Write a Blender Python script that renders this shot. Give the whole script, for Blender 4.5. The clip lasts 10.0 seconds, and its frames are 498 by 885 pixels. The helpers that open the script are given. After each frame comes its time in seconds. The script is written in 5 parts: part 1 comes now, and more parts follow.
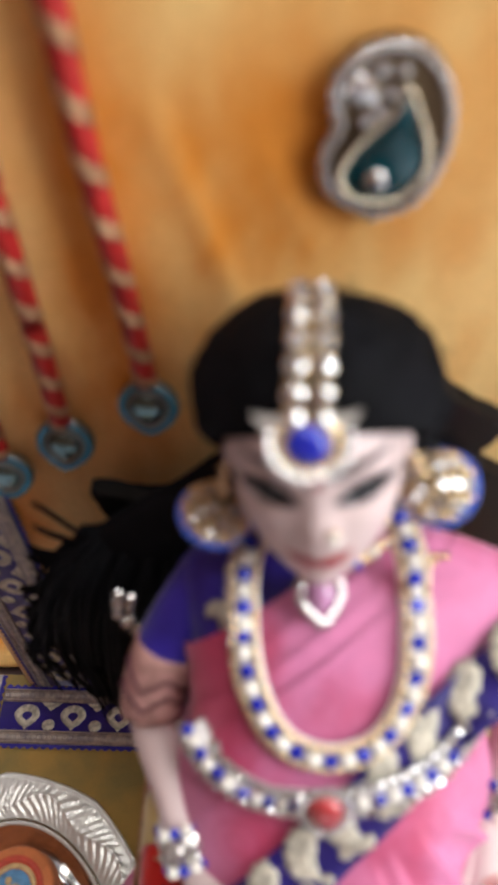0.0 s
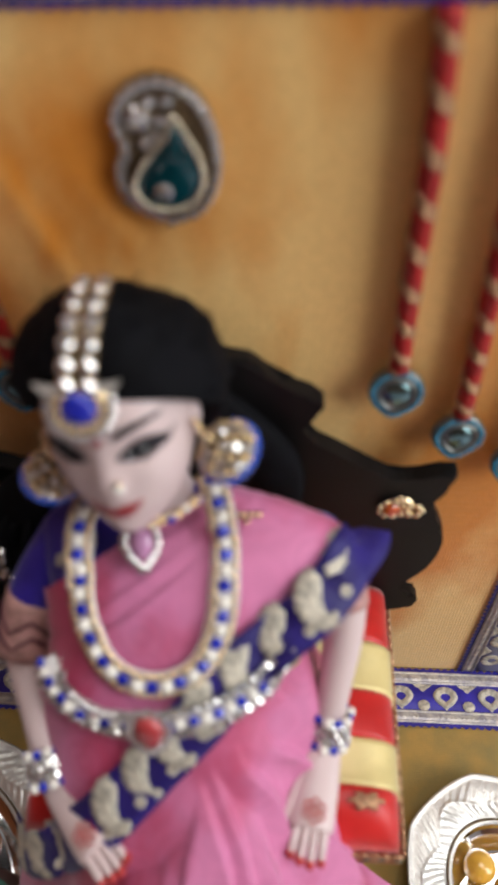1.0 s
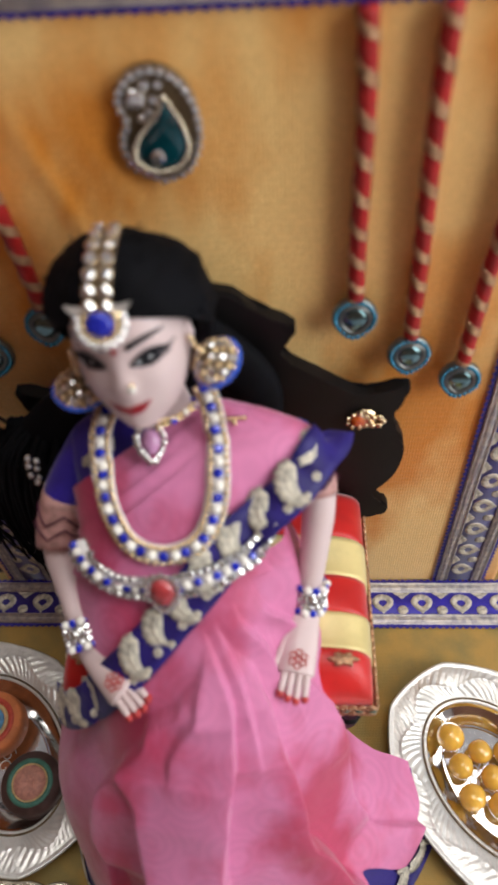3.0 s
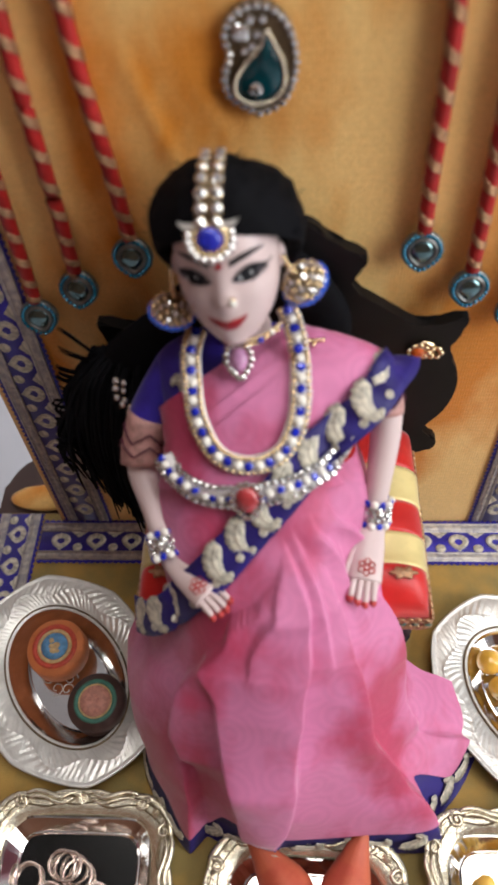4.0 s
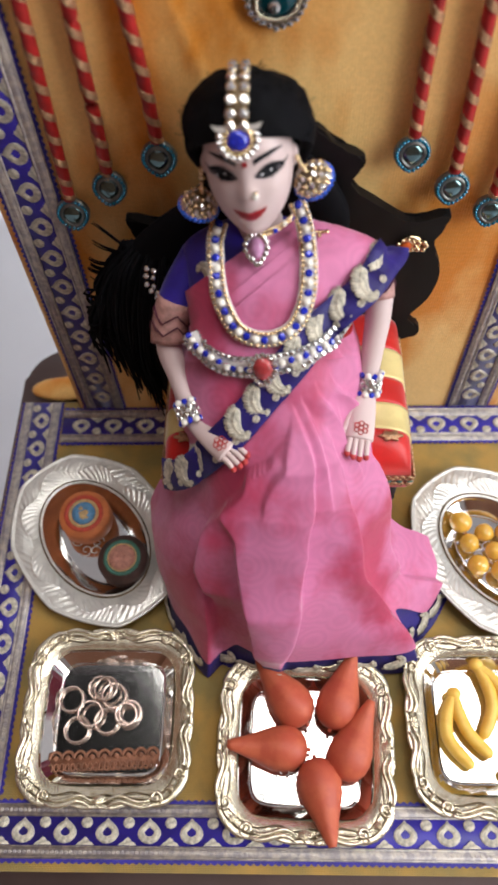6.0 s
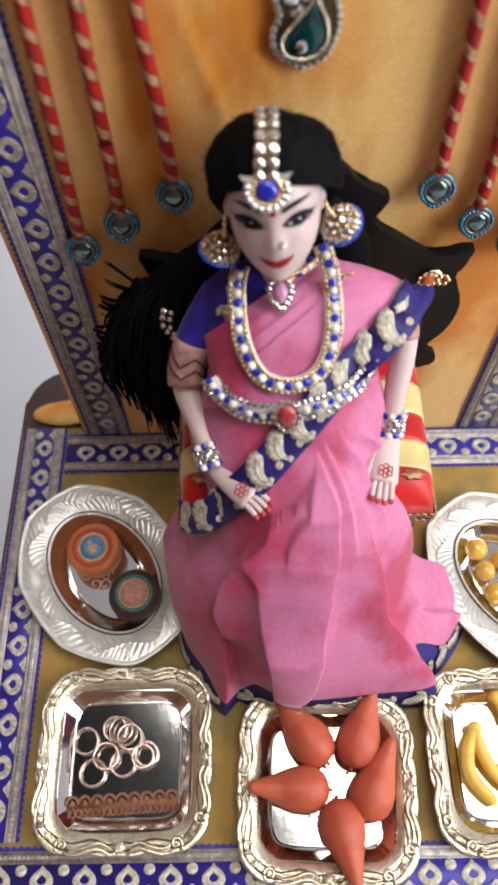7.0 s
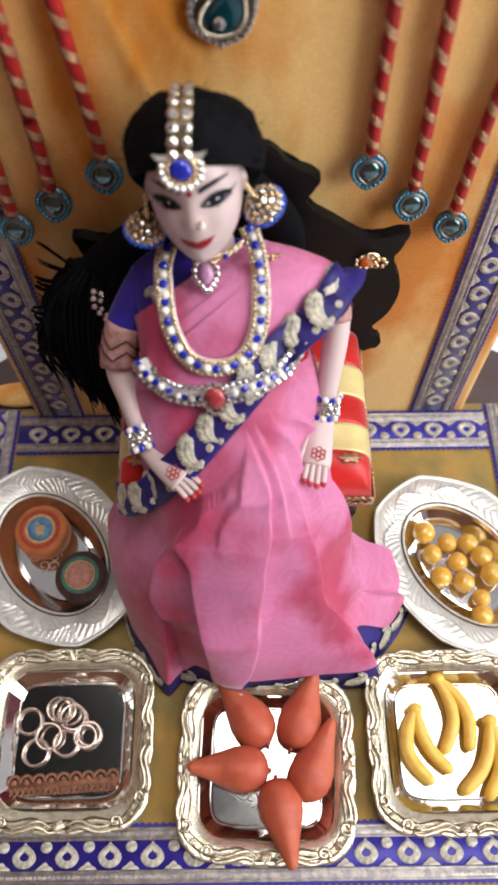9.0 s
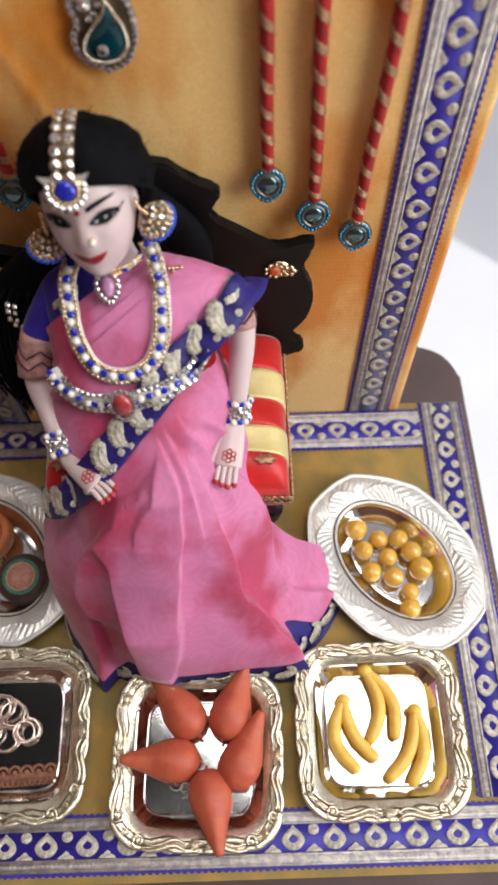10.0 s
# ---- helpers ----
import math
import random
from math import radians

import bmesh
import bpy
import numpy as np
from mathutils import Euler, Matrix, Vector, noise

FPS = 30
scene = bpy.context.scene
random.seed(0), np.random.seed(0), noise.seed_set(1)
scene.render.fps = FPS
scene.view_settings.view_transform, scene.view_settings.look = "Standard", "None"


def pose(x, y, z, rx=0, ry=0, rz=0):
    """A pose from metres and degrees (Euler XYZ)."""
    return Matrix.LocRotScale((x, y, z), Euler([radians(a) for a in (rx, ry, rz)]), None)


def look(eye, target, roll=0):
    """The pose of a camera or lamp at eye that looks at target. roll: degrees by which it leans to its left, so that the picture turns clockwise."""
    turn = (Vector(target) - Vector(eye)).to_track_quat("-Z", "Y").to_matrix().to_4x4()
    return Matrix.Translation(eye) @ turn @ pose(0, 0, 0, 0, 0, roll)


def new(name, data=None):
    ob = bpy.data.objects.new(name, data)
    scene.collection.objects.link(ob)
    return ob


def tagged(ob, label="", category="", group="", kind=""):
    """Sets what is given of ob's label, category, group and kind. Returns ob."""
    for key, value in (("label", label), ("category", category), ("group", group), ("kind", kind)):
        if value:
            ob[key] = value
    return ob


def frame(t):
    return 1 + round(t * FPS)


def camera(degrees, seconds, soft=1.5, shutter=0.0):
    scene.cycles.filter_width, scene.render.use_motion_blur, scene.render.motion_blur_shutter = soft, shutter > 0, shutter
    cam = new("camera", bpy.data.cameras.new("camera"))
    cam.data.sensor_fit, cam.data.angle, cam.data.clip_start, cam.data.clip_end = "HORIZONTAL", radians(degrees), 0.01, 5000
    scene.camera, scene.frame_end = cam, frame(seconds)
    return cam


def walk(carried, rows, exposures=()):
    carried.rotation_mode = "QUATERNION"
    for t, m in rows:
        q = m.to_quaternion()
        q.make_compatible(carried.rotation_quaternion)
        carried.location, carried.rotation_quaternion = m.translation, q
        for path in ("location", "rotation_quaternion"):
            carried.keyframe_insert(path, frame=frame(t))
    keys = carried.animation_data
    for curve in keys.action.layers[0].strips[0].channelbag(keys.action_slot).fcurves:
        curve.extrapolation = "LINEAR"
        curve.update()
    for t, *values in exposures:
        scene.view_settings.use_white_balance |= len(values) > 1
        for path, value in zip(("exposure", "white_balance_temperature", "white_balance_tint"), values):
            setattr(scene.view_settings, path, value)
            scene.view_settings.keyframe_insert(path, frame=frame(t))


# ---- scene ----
cam = camera(36.69, 10.0, soft=3.2)
cam.data.dof.use_dof, cam.data.dof.focus_distance, cam.data.dof.aperture_fstop = True, 0.39, 11.5
PATH = [
    (0, (-0.01799, -0.13676, 0.35656), (-0.04321, 0.49049, -0.42185), -0.77),
    (0.5, (0.00661, -0.13815, 0.36641), (-0.02777, 0.48594, -0.41419), -1.59),
    (1, (0.03258, -0.15816, 0.37291), (-0.02658, 0.46935, -0.40526), -2.91),
    (1.5, (0.05223, -0.16661, 0.38567), (0.00278, 0.44962, -0.39851), -3.14),
    (2, (0.06045, -0.17349, 0.39686), (0.00438, 0.44380, -0.38528), -4.68),
    (2.5, (0.06387, -0.18889, 0.40012), (0.00968, 0.42471, -0.38682), -4.77),
    (3, (0.04089, -0.20415, 0.39780), (-0.02167, 0.39781, -0.39499), -5.35),
    (3.2, (0.03444, -0.20983, 0.39938), (-0.03235, 0.38360, -0.40006), -5.61),
    (4.3, (0.00722, -0.24203, 0.40134), (-0.04755, 0.34348, -0.40748), -4.50),
    (4.5, (0.00496, -0.24377, 0.40090), (-0.04792, 0.33734, -0.41120), -4.39),
    (5, (0.00161, -0.25688, 0.41133), (-0.04829, 0.31650, -0.40643), -4.23),
    (5.5, (-0.00231, -0.27423, 0.41802), (-0.04733, 0.26706, -0.42161), -4.35),
    (5.7, (0.00053, -0.28273, 0.42535), (-0.03864, 0.23909, -0.42681), -3.90),
    (6.8, (-0.01342, -0.26397, 0.43972), (-0.02227, 0.22075, -0.43491), -2.01),
    (7, (-0.01733, -0.25409, 0.43874), (-0.02421, 0.22951, -0.43652), -1.82),
    (7.5, (-0.01692, -0.24627, 0.43270), (-0.02323, 0.23261, -0.44515), -1.66),
    (8, (-0.01583, -0.24733, 0.43195), (-0.02007, 0.22228, -0.45091), -1.32),
    (8.5, (-0.00352, -0.24933, 0.43578), (-0.00387, 0.21455, -0.45011), -0.80),
    (9, (0.00963, -0.25424, 0.43790), (0.01094, 0.20909, -0.44828), -0.65),
    (9.5, (0.02883, -0.25933, 0.43775), (0.02867, 0.20224, -0.44935), -1.17),
    (10, (0.04994, -0.26043, 0.45081), (0.05082, 0.20281, -0.43542), -1.73),
]
walk(cam, [(t, look(eye, target, roll)) for t, eye, target, roll in PATH], exposures=[(0, 0.18), (0.5, -0.36), (1.0, -0.45), (2.0, -0.44), (2.5, -0.48), (3.2, -0.30), (4.5, -0.25), (5.5, -0.22), (7.0, -0.02), (9.0, -0.08), (10, -0.25)])

# ---- world, lamps, exposure ----
world = bpy.data.worlds.new("world")
scene.world = world
world.use_nodes = True
sky = world.node_tree.nodes.new("ShaderNodeTexSky")
sky.sky_type, sky.sun_disc, sky.sun_elevation, sky.sun_rotation = "NISHITA", False, radians(33), radians(131)
world.node_tree.links.new(sky.outputs[0], world.node_tree.nodes["Background"].inputs[0])
world.node_tree.nodes["Background"].inputs[1].default_value = 0.1


def area_lamp(name, eye, target, sx, sy, watts, colour):
    d = bpy.data.lights.new(name, "AREA")
    d.shape, d.size, d.size_y, d.energy, d.color = "RECTANGLE", sx, sy, watts, colour
    ob = new(name, d)
    ob.matrix_world = look(eye, target)
    return ob


area_lamp("window_daylight", (1.29, -0.62, 0.80), (0.0, -0.12, 0.1), 0.69, 1.5, 30, (0.95, 0.98, 1.0))
# Unseen lamp added overhead: fills the left side and whitens the tray reflections.
area_lamp("ceiling_lamp", (0.20, -0.10, 2.15), (0.20, -0.099, 0.1), 1.2, 1.0, 27, (1.0, 0.975, 0.945))
sun = new("sun", bpy.data.lights.new("sun", "SUN"))
sun.data.energy, sun.data.angle, sun.data.color = 4.0, radians(0.5), (1.0, 0.96, 0.9)
sun.matrix_world = look((0.87, -0.75, 0.75), (0, 0, 0))


# ---- materials ----
def mat(name, colour, rough=0.5, metal=0.0, vary=0.12, scale=60.0, fine=900.0, bump=0.15, second=None, sheen=0.0, coat=0.0, per_object=0.0, trans=0.0, ior=1.45, spec=0.5, mix=(0.4, 0.6), depth=0.0004, stretch=(1, 1, 1)):
    """A surface with a base colour, a coarse stain at `scale` and a fine relief at `fine`, both per metre."""
    m = bpy.data.materials.new(name)
    m.use_nodes = True
    n, l = m.node_tree.nodes, m.node_tree.links
    b = n["Principled BSDF"]
    co = n.new("ShaderNodeTexCoord")
    big, small = n.new("ShaderNodeTexNoise"), n.new("ShaderNodeTexNoise")
    for tex, s in ((big, scale), (small, fine)):
        tex.inputs["Scale"].default_value, tex.inputs["Detail"].default_value = s, 4
        if tex is big and stretch != (1, 1, 1):
            mp = n.new("ShaderNodeMapping")
            mp.inputs["Scale"].default_value = stretch
            l.new(co.outputs["Object"], mp.inputs["Vector"])
            l.new(mp.outputs[0], tex.inputs["Vector"])
        else:
            l.new(co.outputs["Object"], tex.inputs["Vector"])
    ramp = n.new("ShaderNodeValToRGB")
    ramp.color_ramp.elements[0].position, ramp.color_ramp.elements[1].position = mix
    c2 = second or tuple(c * (1 - vary) for c in colour)
    ramp.color_ramp.elements[0].color, ramp.color_ramp.elements[1].color = (*c2, 1), (*colour, 1)
    l.new(big.outputs[0], ramp.inputs[0])
    hsv = n.new("ShaderNodeHueSaturation")
    l.new(ramp.outputs[0], hsv.inputs["Color"])
    value = n.new("ShaderNodeMath")
    value.operation, value.inputs[1].default_value, value.inputs[2].default_value = "MULTIPLY_ADD", vary * 0.8, 1 - vary * 0.4
    l.new(small.outputs[0], value.inputs[0])
    last = value
    if per_object:
        info, each = n.new("ShaderNodeObjectInfo"), n.new("ShaderNodeMath")
        each.operation, each.inputs[1].default_value = "MULTIPLY_ADD", per_object
        l.new(info.outputs["Random"], each.inputs[0])
        l.new(value.outputs[0], each.inputs[2])
        last = each
    l.new(last.outputs[0], hsv.inputs["Value"])
    l.new(hsv.outputs[0], b.inputs["Base Color"])
    rmix = n.new("ShaderNodeMath")
    rmix.operation, rmix.inputs[1].default_value, rmix.inputs[2].default_value = "MULTIPLY_ADD", rough * 0.4, rough * 0.8
    l.new(big.outputs[0], rmix.inputs[0])
    l.new(rmix.outputs[0], b.inputs["Roughness"])
    b.inputs["Metallic"].default_value, b.inputs["IOR"].default_value = metal, ior
    b.inputs["Sheen Weight"].default_value, b.inputs["Coat Weight"].default_value = sheen, coat
    b.inputs["Coat Roughness"].default_value, b.inputs["Sheen Roughness"].default_value = 0.08, 0.4
    b.inputs["Transmission Weight"].default_value, b.inputs["Specular IOR Level"].default_value = trans, spec
    if bump:
        bp = n.new("ShaderNodeBump")
        bp.inputs["Strength"].default_value, bp.inputs["Distance"].default_value = bump, depth
        l.new(small.outputs[0], bp.inputs["Height"])
        l.new(bp.outputs[0], b.inputs["Normal"])
    return m


def weave(m, across, along, strength=0.4, depth=0.0003, axis_a="X", axis_b="Z"):
    """Adds woven threads, as relief, to a cloth made by mat()."""
    n, l = m.node_tree.nodes, m.node_tree.links
    b = n["Principled BSDF"]
    co = n.new("ShaderNodeTexCoord")
    add = n.new("ShaderNodeMath")
    add.operation = "ADD"
    for k, (axis, s) in enumerate(((axis_a, across), (axis_b, along))):
        w = n.new("ShaderNodeTexWave")
        w.bands_direction = axis
        w.inputs["Scale"].default_value, w.inputs["Distortion"].default_value = s, 1.5
        w.inputs["Detail"].default_value, w.inputs["Detail Scale"].default_value = 2, 3
        l.new(co.outputs["Object"], w.inputs["Vector"])
        l.new(w.outputs["Fac"], add.inputs[k])
    bp = n.new("ShaderNodeBump")
    bp.inputs["Strength"].default_value, bp.inputs["Distance"].default_value = strength, depth
    l.new(add.outputs[0], bp.inputs["Height"])
    old = b.inputs["Normal"].links
    if old:
        l.new(old[0].from_socket, bp.inputs["Normal"])
    l.new(bp.outputs[0], b.inputs["Normal"])
    return m


def printed_rings(m, cells, rings, strength):
    """Adds a faint print of ringed rosettes to a cloth made by mat()."""
    n, l = m.node_tree.nodes, m.node_tree.links
    hsv = next(q for q in n if q.bl_idname == "ShaderNodeHueSaturation")
    co, cell = n.new("ShaderNodeTexCoord"), n.new("ShaderNodeTexVoronoi")
    cell.inputs["Scale"].default_value = cells
    l.new(co.outputs["Object"], cell.inputs["Vector"])
    wave, add = n.new("ShaderNodeMath"), n.new("ShaderNodeMath")
    scale = n.new("ShaderNodeMath")
    scale.operation, scale.inputs[1].default_value = "MULTIPLY", rings
    l.new(cell.outputs["Distance"], scale.inputs[0])
    wave.operation = "SINE"
    l.new(scale.outputs[0], wave.inputs[0])
    add.operation, add.inputs[1].default_value = "MULTIPLY_ADD", strength
    l.new(wave.outputs[0], add.inputs[0])
    l.new(hsv.inputs["Value"].links[0].from_socket, add.inputs[2])
    l.new(add.outputs[0], hsv.inputs["Value"])
    return m


VELVET = weave(mat("orange_velvet", (0.90, 0.565, 0.20), 0.8, 0, 0.40, 19, 700, 0.5, (0.72, 0.25, 0.020), sheen=0.45, mix=(0.40, 0.56), stretch=(1, 1, 0.5)), 250, 110, 0.22)
GOLD_CLOTH = weave(mat("mustard_cloth", (0.44, 0.26, 0.06), 0.55, 0.1, 0.2, 40, 900, 0.3, (0.28, 0.20, 0.06), sheen=0.2), 400, 400, 0.4, axis_b="Y")
BLUE_SILK = mat("royal_blue_silk", (0.030, 0.017, 0.30), 0.5, 0, 0.3, 90, 1500, 0.3, sheen=0.2)
NAVY_BROCADE = mat("navy_brocade", (0.020, 0.010, 0.16), 0.55, 0, 0.3, 90, 1500, 0.4, sheen=0.1)
SILVER_ZARI = mat("silver_zari", (0.62, 0.56, 0.50), 0.42, 0.45, 0.35, 300, 1400, 0.8, (0.40, 0.36, 0.37))
CREAM_ZARI = mat("cream_zari", (0.72, 0.66, 0.54), 0.5, 0.3, 0.40, 420, 1500, 1.0, depth=0.0007)
RED_CORD = mat("red_cord", (0.42, 0.012, 0.010), 0.55, 0, 0.3, 200, 1800, 0.4)
GOLD_THREAD = mat("gold_thread", (0.58, 0.34, 0.19), 0.35, 0.7, 0.35, 500, 2600, 0.6)
PALE_GOLD = mat("pale_gold_metal", (0.80, 0.72, 0.56), 0.25, 1.0, 0.15, 200, 900, 0.1)
GOLD = mat("gold_metal", (0.87, 0.68, 0.42), 0.22, 1.0, 0.15, 200, 900, 0.1)
STEEL = mat("silver_metal", (0.80, 0.78, 0.74), 0.2, 1.0, 0.15, 120, 900, 0.1)
RIM_SILVER = mat("embossed_silver", (0.77, 0.75, 0.70), 0.33, 0.6, 0.12, 160, 900, 0.5, depth=0.0005)
RIM_GOLD = mat("champagne_metal", (0.78, 0.71, 0.55), 0.25, 0.78, 0.18, 260, 800, 0.45, (0.60, 0.52, 0.37), depth=0.0005, mix=(0.36, 0.5))
MIRROR = mat("polished_tray", (0.78, 0.77, 0.75), 0.09, 1.0, 0.06, 30, 400, 0.05)
DARK_METAL = mat("dark_groove", (0.16, 0.11, 0.06), 0.4, 0.6, 0.3, 200, 900, 0.2)
CRYSTAL = mat("crystal", (0.82, 0.80, 0.78), 0.05, 0.82, 0.45, 900, 1500, 0.0, coat=1.0, per_object=0.25)
PEARL = mat("pearl", (0.84, 0.80, 0.72), 0.2, 0, 0.08, 300, 900, 0.0, coat=0.6, per_object=0.1)
BLUE_STONE = mat("blue_stone", (0.015, 0.03, 0.52), 0.12, 0.1, 0.4, 500, 900, 0.0, coat=1.0, per_object=0.3)
TEAL_STONE = mat("teal_enamel", (0.003, 0.052, 0.066), 0.15, 0.1, 0.35, 120, 900, 0.05, coat=0.8)
TURQUOISE = mat("turquoise_bead", (0.01, 0.22, 0.36), 0.15, 0.3, 0.4, 500, 900, 0.0, coat=1.0, per_object=0.4)
RED_STONE = mat("ruby_stone", (0.46, 0.055, 0.06), 0.12, 0, 0.3, 200, 900, 0.0, coat=1.0)
ORANGE_STONE = mat("orange_stone", (0.68, 0.12, 0.02), 0.12, 0, 0.3, 200, 900, 0.0, coat=1.0)
PINK_STONE = mat("lilac_stone", (0.62, 0.30, 0.52), 0.1, 0, 0.2, 150, 900, 0.0, coat=1.0)
PINK = printed_rings(weave(mat("pink_georgette", (0.59, 0.180, 0.345), 0.6, 0, 0.08, 30, 1600, 0.25, (0.46, 0.050, 0.120), sheen=0.25, mix=(0.38, 0.55), stretch=(1, 0.7, 0.6)), 900, 900, 0.15, 0.0001), 62, 30, 0.035)
WHITE_FELT = mat("white_felt", (0.78, 0.74, 0.72), 0.8, 0, 0.1, 200, 1500, 0.3)
BLACK = mat("black_lacquer", (0.007, 0.006, 0.006), 0.5, 0, 0.4, 60, 500, 0.1, spec=0.22)
RED_VELVET = mat("red_satin", (0.60, 0.018, 0.015), 0.42, 0, 0.2, 60, 1200, 0.2, sheen=0.3)
YELLOW_SATIN = mat("pale_gold_satin", (0.72, 0.58, 0.25), 0.36, 0.1, 0.14, 80, 1400, 0.2, sheen=0.2)
SKIN = mat("doll_vinyl", (0.66, 0.515, 0.50), 0.42, 0, 0.05, 40, 600, 0.03, coat=0.1)
HAIR = mat("black_hair", (0.0035, 0.0035, 0.005), 0.75, 0, 0.4, 100, 1500, 0.6, spec=0.12)
KOHL = mat("eye_paint", (0.010, 0.010, 0.013), 0.6, 0, 0.2, 500, 900, 0.0, spec=0.2)
LID = mat("eyelid_paint", (0.12, 0.10, 0.12), 0.45, 0, 0.2, 500, 900, 0.0)
EYE_WHITE = mat("eye_glint", (0.8, 0.8, 0.82), 0.2, 0, 0.05, 500, 900, 0.0)
LIP = mat("lip_paint", (0.40, 0.012, 0.02), 0.3, 0, 0.2, 500, 900, 0.0, coat=0.4)
HENNA = mat("red_dye", (0.55, 0.05, 0.05), 0.5, 0, 0.3, 500, 900, 0.0)
BLUSH = mat("zigzag_brocade", (0.55, 0.30, 0.27), 0.6, 0.1, 0.3, 300, 1500, 0.5)
MAROON = mat("maroon_thread", (0.10, 0.015, 0.04), 0.6, 0, 0.3, 300, 1500, 0.3)
TERRACOTTA = mat("terracotta_clay", (0.52, 0.115, 0.055), 0.55, 0, 0.12, 120, 900, 0.25, (0.46, 0.085, 0.045))
BANANA = mat("banana_clay", (0.86, 0.56, 0.11), 0.42, 0, 0.12, 150, 700, 0.2, (0.80, 0.48, 0.08))
LADDU = mat("glazed_sweet", (0.86, 0.49, 0.075), 0.18, 0, 0.12, 120, 400, 0.05, coat=0.7, trans=0.2, per_object=0.15)
COPPER = mat("rose_gold", (0.72, 0.58, 0.50), 0.25, 0.9, 0.15, 300, 900, 0.1, per_object=0.25)
LACE = mat("brown_lace", (0.30, 0.125, 0.07), 0.7, 0, 0.3, 300, 1600, 0.6)
CLAY_ORANGE = mat("orange_clay", (0.64, 0.20, 0.07), 0.55, 0, 0.2, 160, 900, 0.3)
CLAY_DARK = mat("brown_clay", (0.075, 0.04, 0.035), 0.45, 0, 0.3, 160, 900, 0.3)
CLAY_PINK = mat("pink_clay", (0.56, 0.26, 0.20), 0.6, 0, 0.25, 400, 900, 0.4)
CLAY_GREEN = mat("green_paint", (0.06, 0.19, 0.14), 0.5, 0, 0.25, 400, 900, 0.3)
CLAY_BLUE = mat("blue_paint", (0.12, 0.30, 0.52), 0.5, 0, 0.3, 400, 900, 0.3)
CLAY_RED = mat("red_paint", (0.55, 0.07, 0.04), 0.5, 0, 0.25, 400, 900, 0.3)
CLAY_SAND = mat("sand_paint", (0.62, 0.42, 0.20), 0.5, 0, 0.25, 400, 900, 0.3)
STOOL = mat("brown_plastic", (0.13, 0.09, 0.085), 0.45, 0, 0.15, 30, 500, 0.2)
PLASTER = mat("white_plaster", (0.74, 0.74, 0.76), 0.85, 0, 0.06, 3, 80, 0.15)
TILES = mat("pale_floor", (0.64, 0.66, 0.72), 0.35, 0, 0.05, 4, 90, 0.05)
BROWN_WALL = mat("brown_wall_paint", (0.23, 0.10, 0.055), 0.7, 0, 0.15, 3, 80, 0.15)
DARK_MATTE = mat("dark_matte", (0.008, 0.007, 0.007), 0.7, 0, 0.4, 12, 120, 0.2)


# ---- shape helpers ----
def link(name, bm, material, parent=None, label="", smooth=True):
    me = bpy.data.meshes.new(name)
    bmesh.ops.recalc_face_normals(bm, faces=bm.faces)
    bm.to_mesh(me)
    bm.free()
    for p in me.polygons:
        p.use_smooth = smooth
    for m in material if isinstance(material, (list, tuple)) else [material]:
        me.materials.append(m)
    ob = new(name, me)
    if parent:
        ob.parent = parent
    if label:
        ob["label"] = label
    return ob


def part(name, bm, material, parent, label="", smooth=True):
    return link(name, bm, material, parent, label, smooth)


def piece(name, me, parent, m=Matrix(), label=""):
    ob = new(name, me)
    ob.parent, ob.matrix_basis = parent, m
    if label:
        ob["label"] = label
    return ob


def empty(name, m=Matrix(), label="", category="", group="", kind=""):
    ob = new(name)
    ob.matrix_basis, ob.empty_display_size = m, 0.01
    return tagged(ob, label, category, group, kind)


def data_of(bm, material, name="piece", smooth=True):
    me = bpy.data.meshes.new(name)
    bmesh.ops.recalc_face_normals(bm, faces=bm.faces)
    bm.to_mesh(me)
    bm.free()
    for p in me.polygons:
        p.use_smooth = smooth
    me.materials.append(material)
    return me


def loft(bm, rows, closed=True, caps=(False, False), mi=0):
    """Skins rows of points of equal number."""
    vs = [[bm.verts.new(p) for p in r] for r in rows]
    n = len(rows[0])
    for a, b in zip(vs, vs[1:]):
        for i in range(n if closed else n - 1):
            f = bm.faces.new((a[i], a[(i + 1) % n], b[(i + 1) % n], b[i]))
            f.material_index = mi
    for cap, ring in zip(caps, (vs[0], vs[-1])):
        if cap:
            bm.faces.new(ring).material_index = mi
    return bm


def lathe(profile, n=32, bm=None, mi=0):
    bm = bm or bmesh.new()
    rows = [[(r * math.cos(2 * math.pi * i / n), r * math.sin(2 * math.pi * i / n), z) for i in range(n)] for r, z in profile]
    return loft(bm, rows, True, (profile[0][0] > 0, profile[-1][0] > 0), mi)


def spline(pts, steps=8):
    """A smooth line through a few points."""
    pts = [Vector(p) for p in pts]
    out = []
    for i in range(len(pts) - 1):
        p0, p1, p2, p3 = pts[max(i - 1, 0)], pts[i], pts[i + 1], pts[min(i + 2, len(pts) - 1)]
        for k in range(steps):
            t = k / steps
            out.append(0.5 * (2 * p1 + (p2 - p0) * t + (2 * p0 - 5 * p1 + 4 * p2 - p3) * t * t + (3 * p1 - p0 - 3 * p2 + p3) * t ** 3))
    return out + [pts[-1]]


def between(keys, v):
    """The value at v of a smooth line through (place, value) keys."""
    if v <= keys[0][0]:
        return keys[0][1]
    for a, b in zip(keys, keys[1:]):
        if v <= b[0]:
            t = (v - a[0]) / (b[0] - a[0])
            return a[1] + (b[1] - a[1]) * t * t * (3 - 2 * t)
    return keys[-1][1]


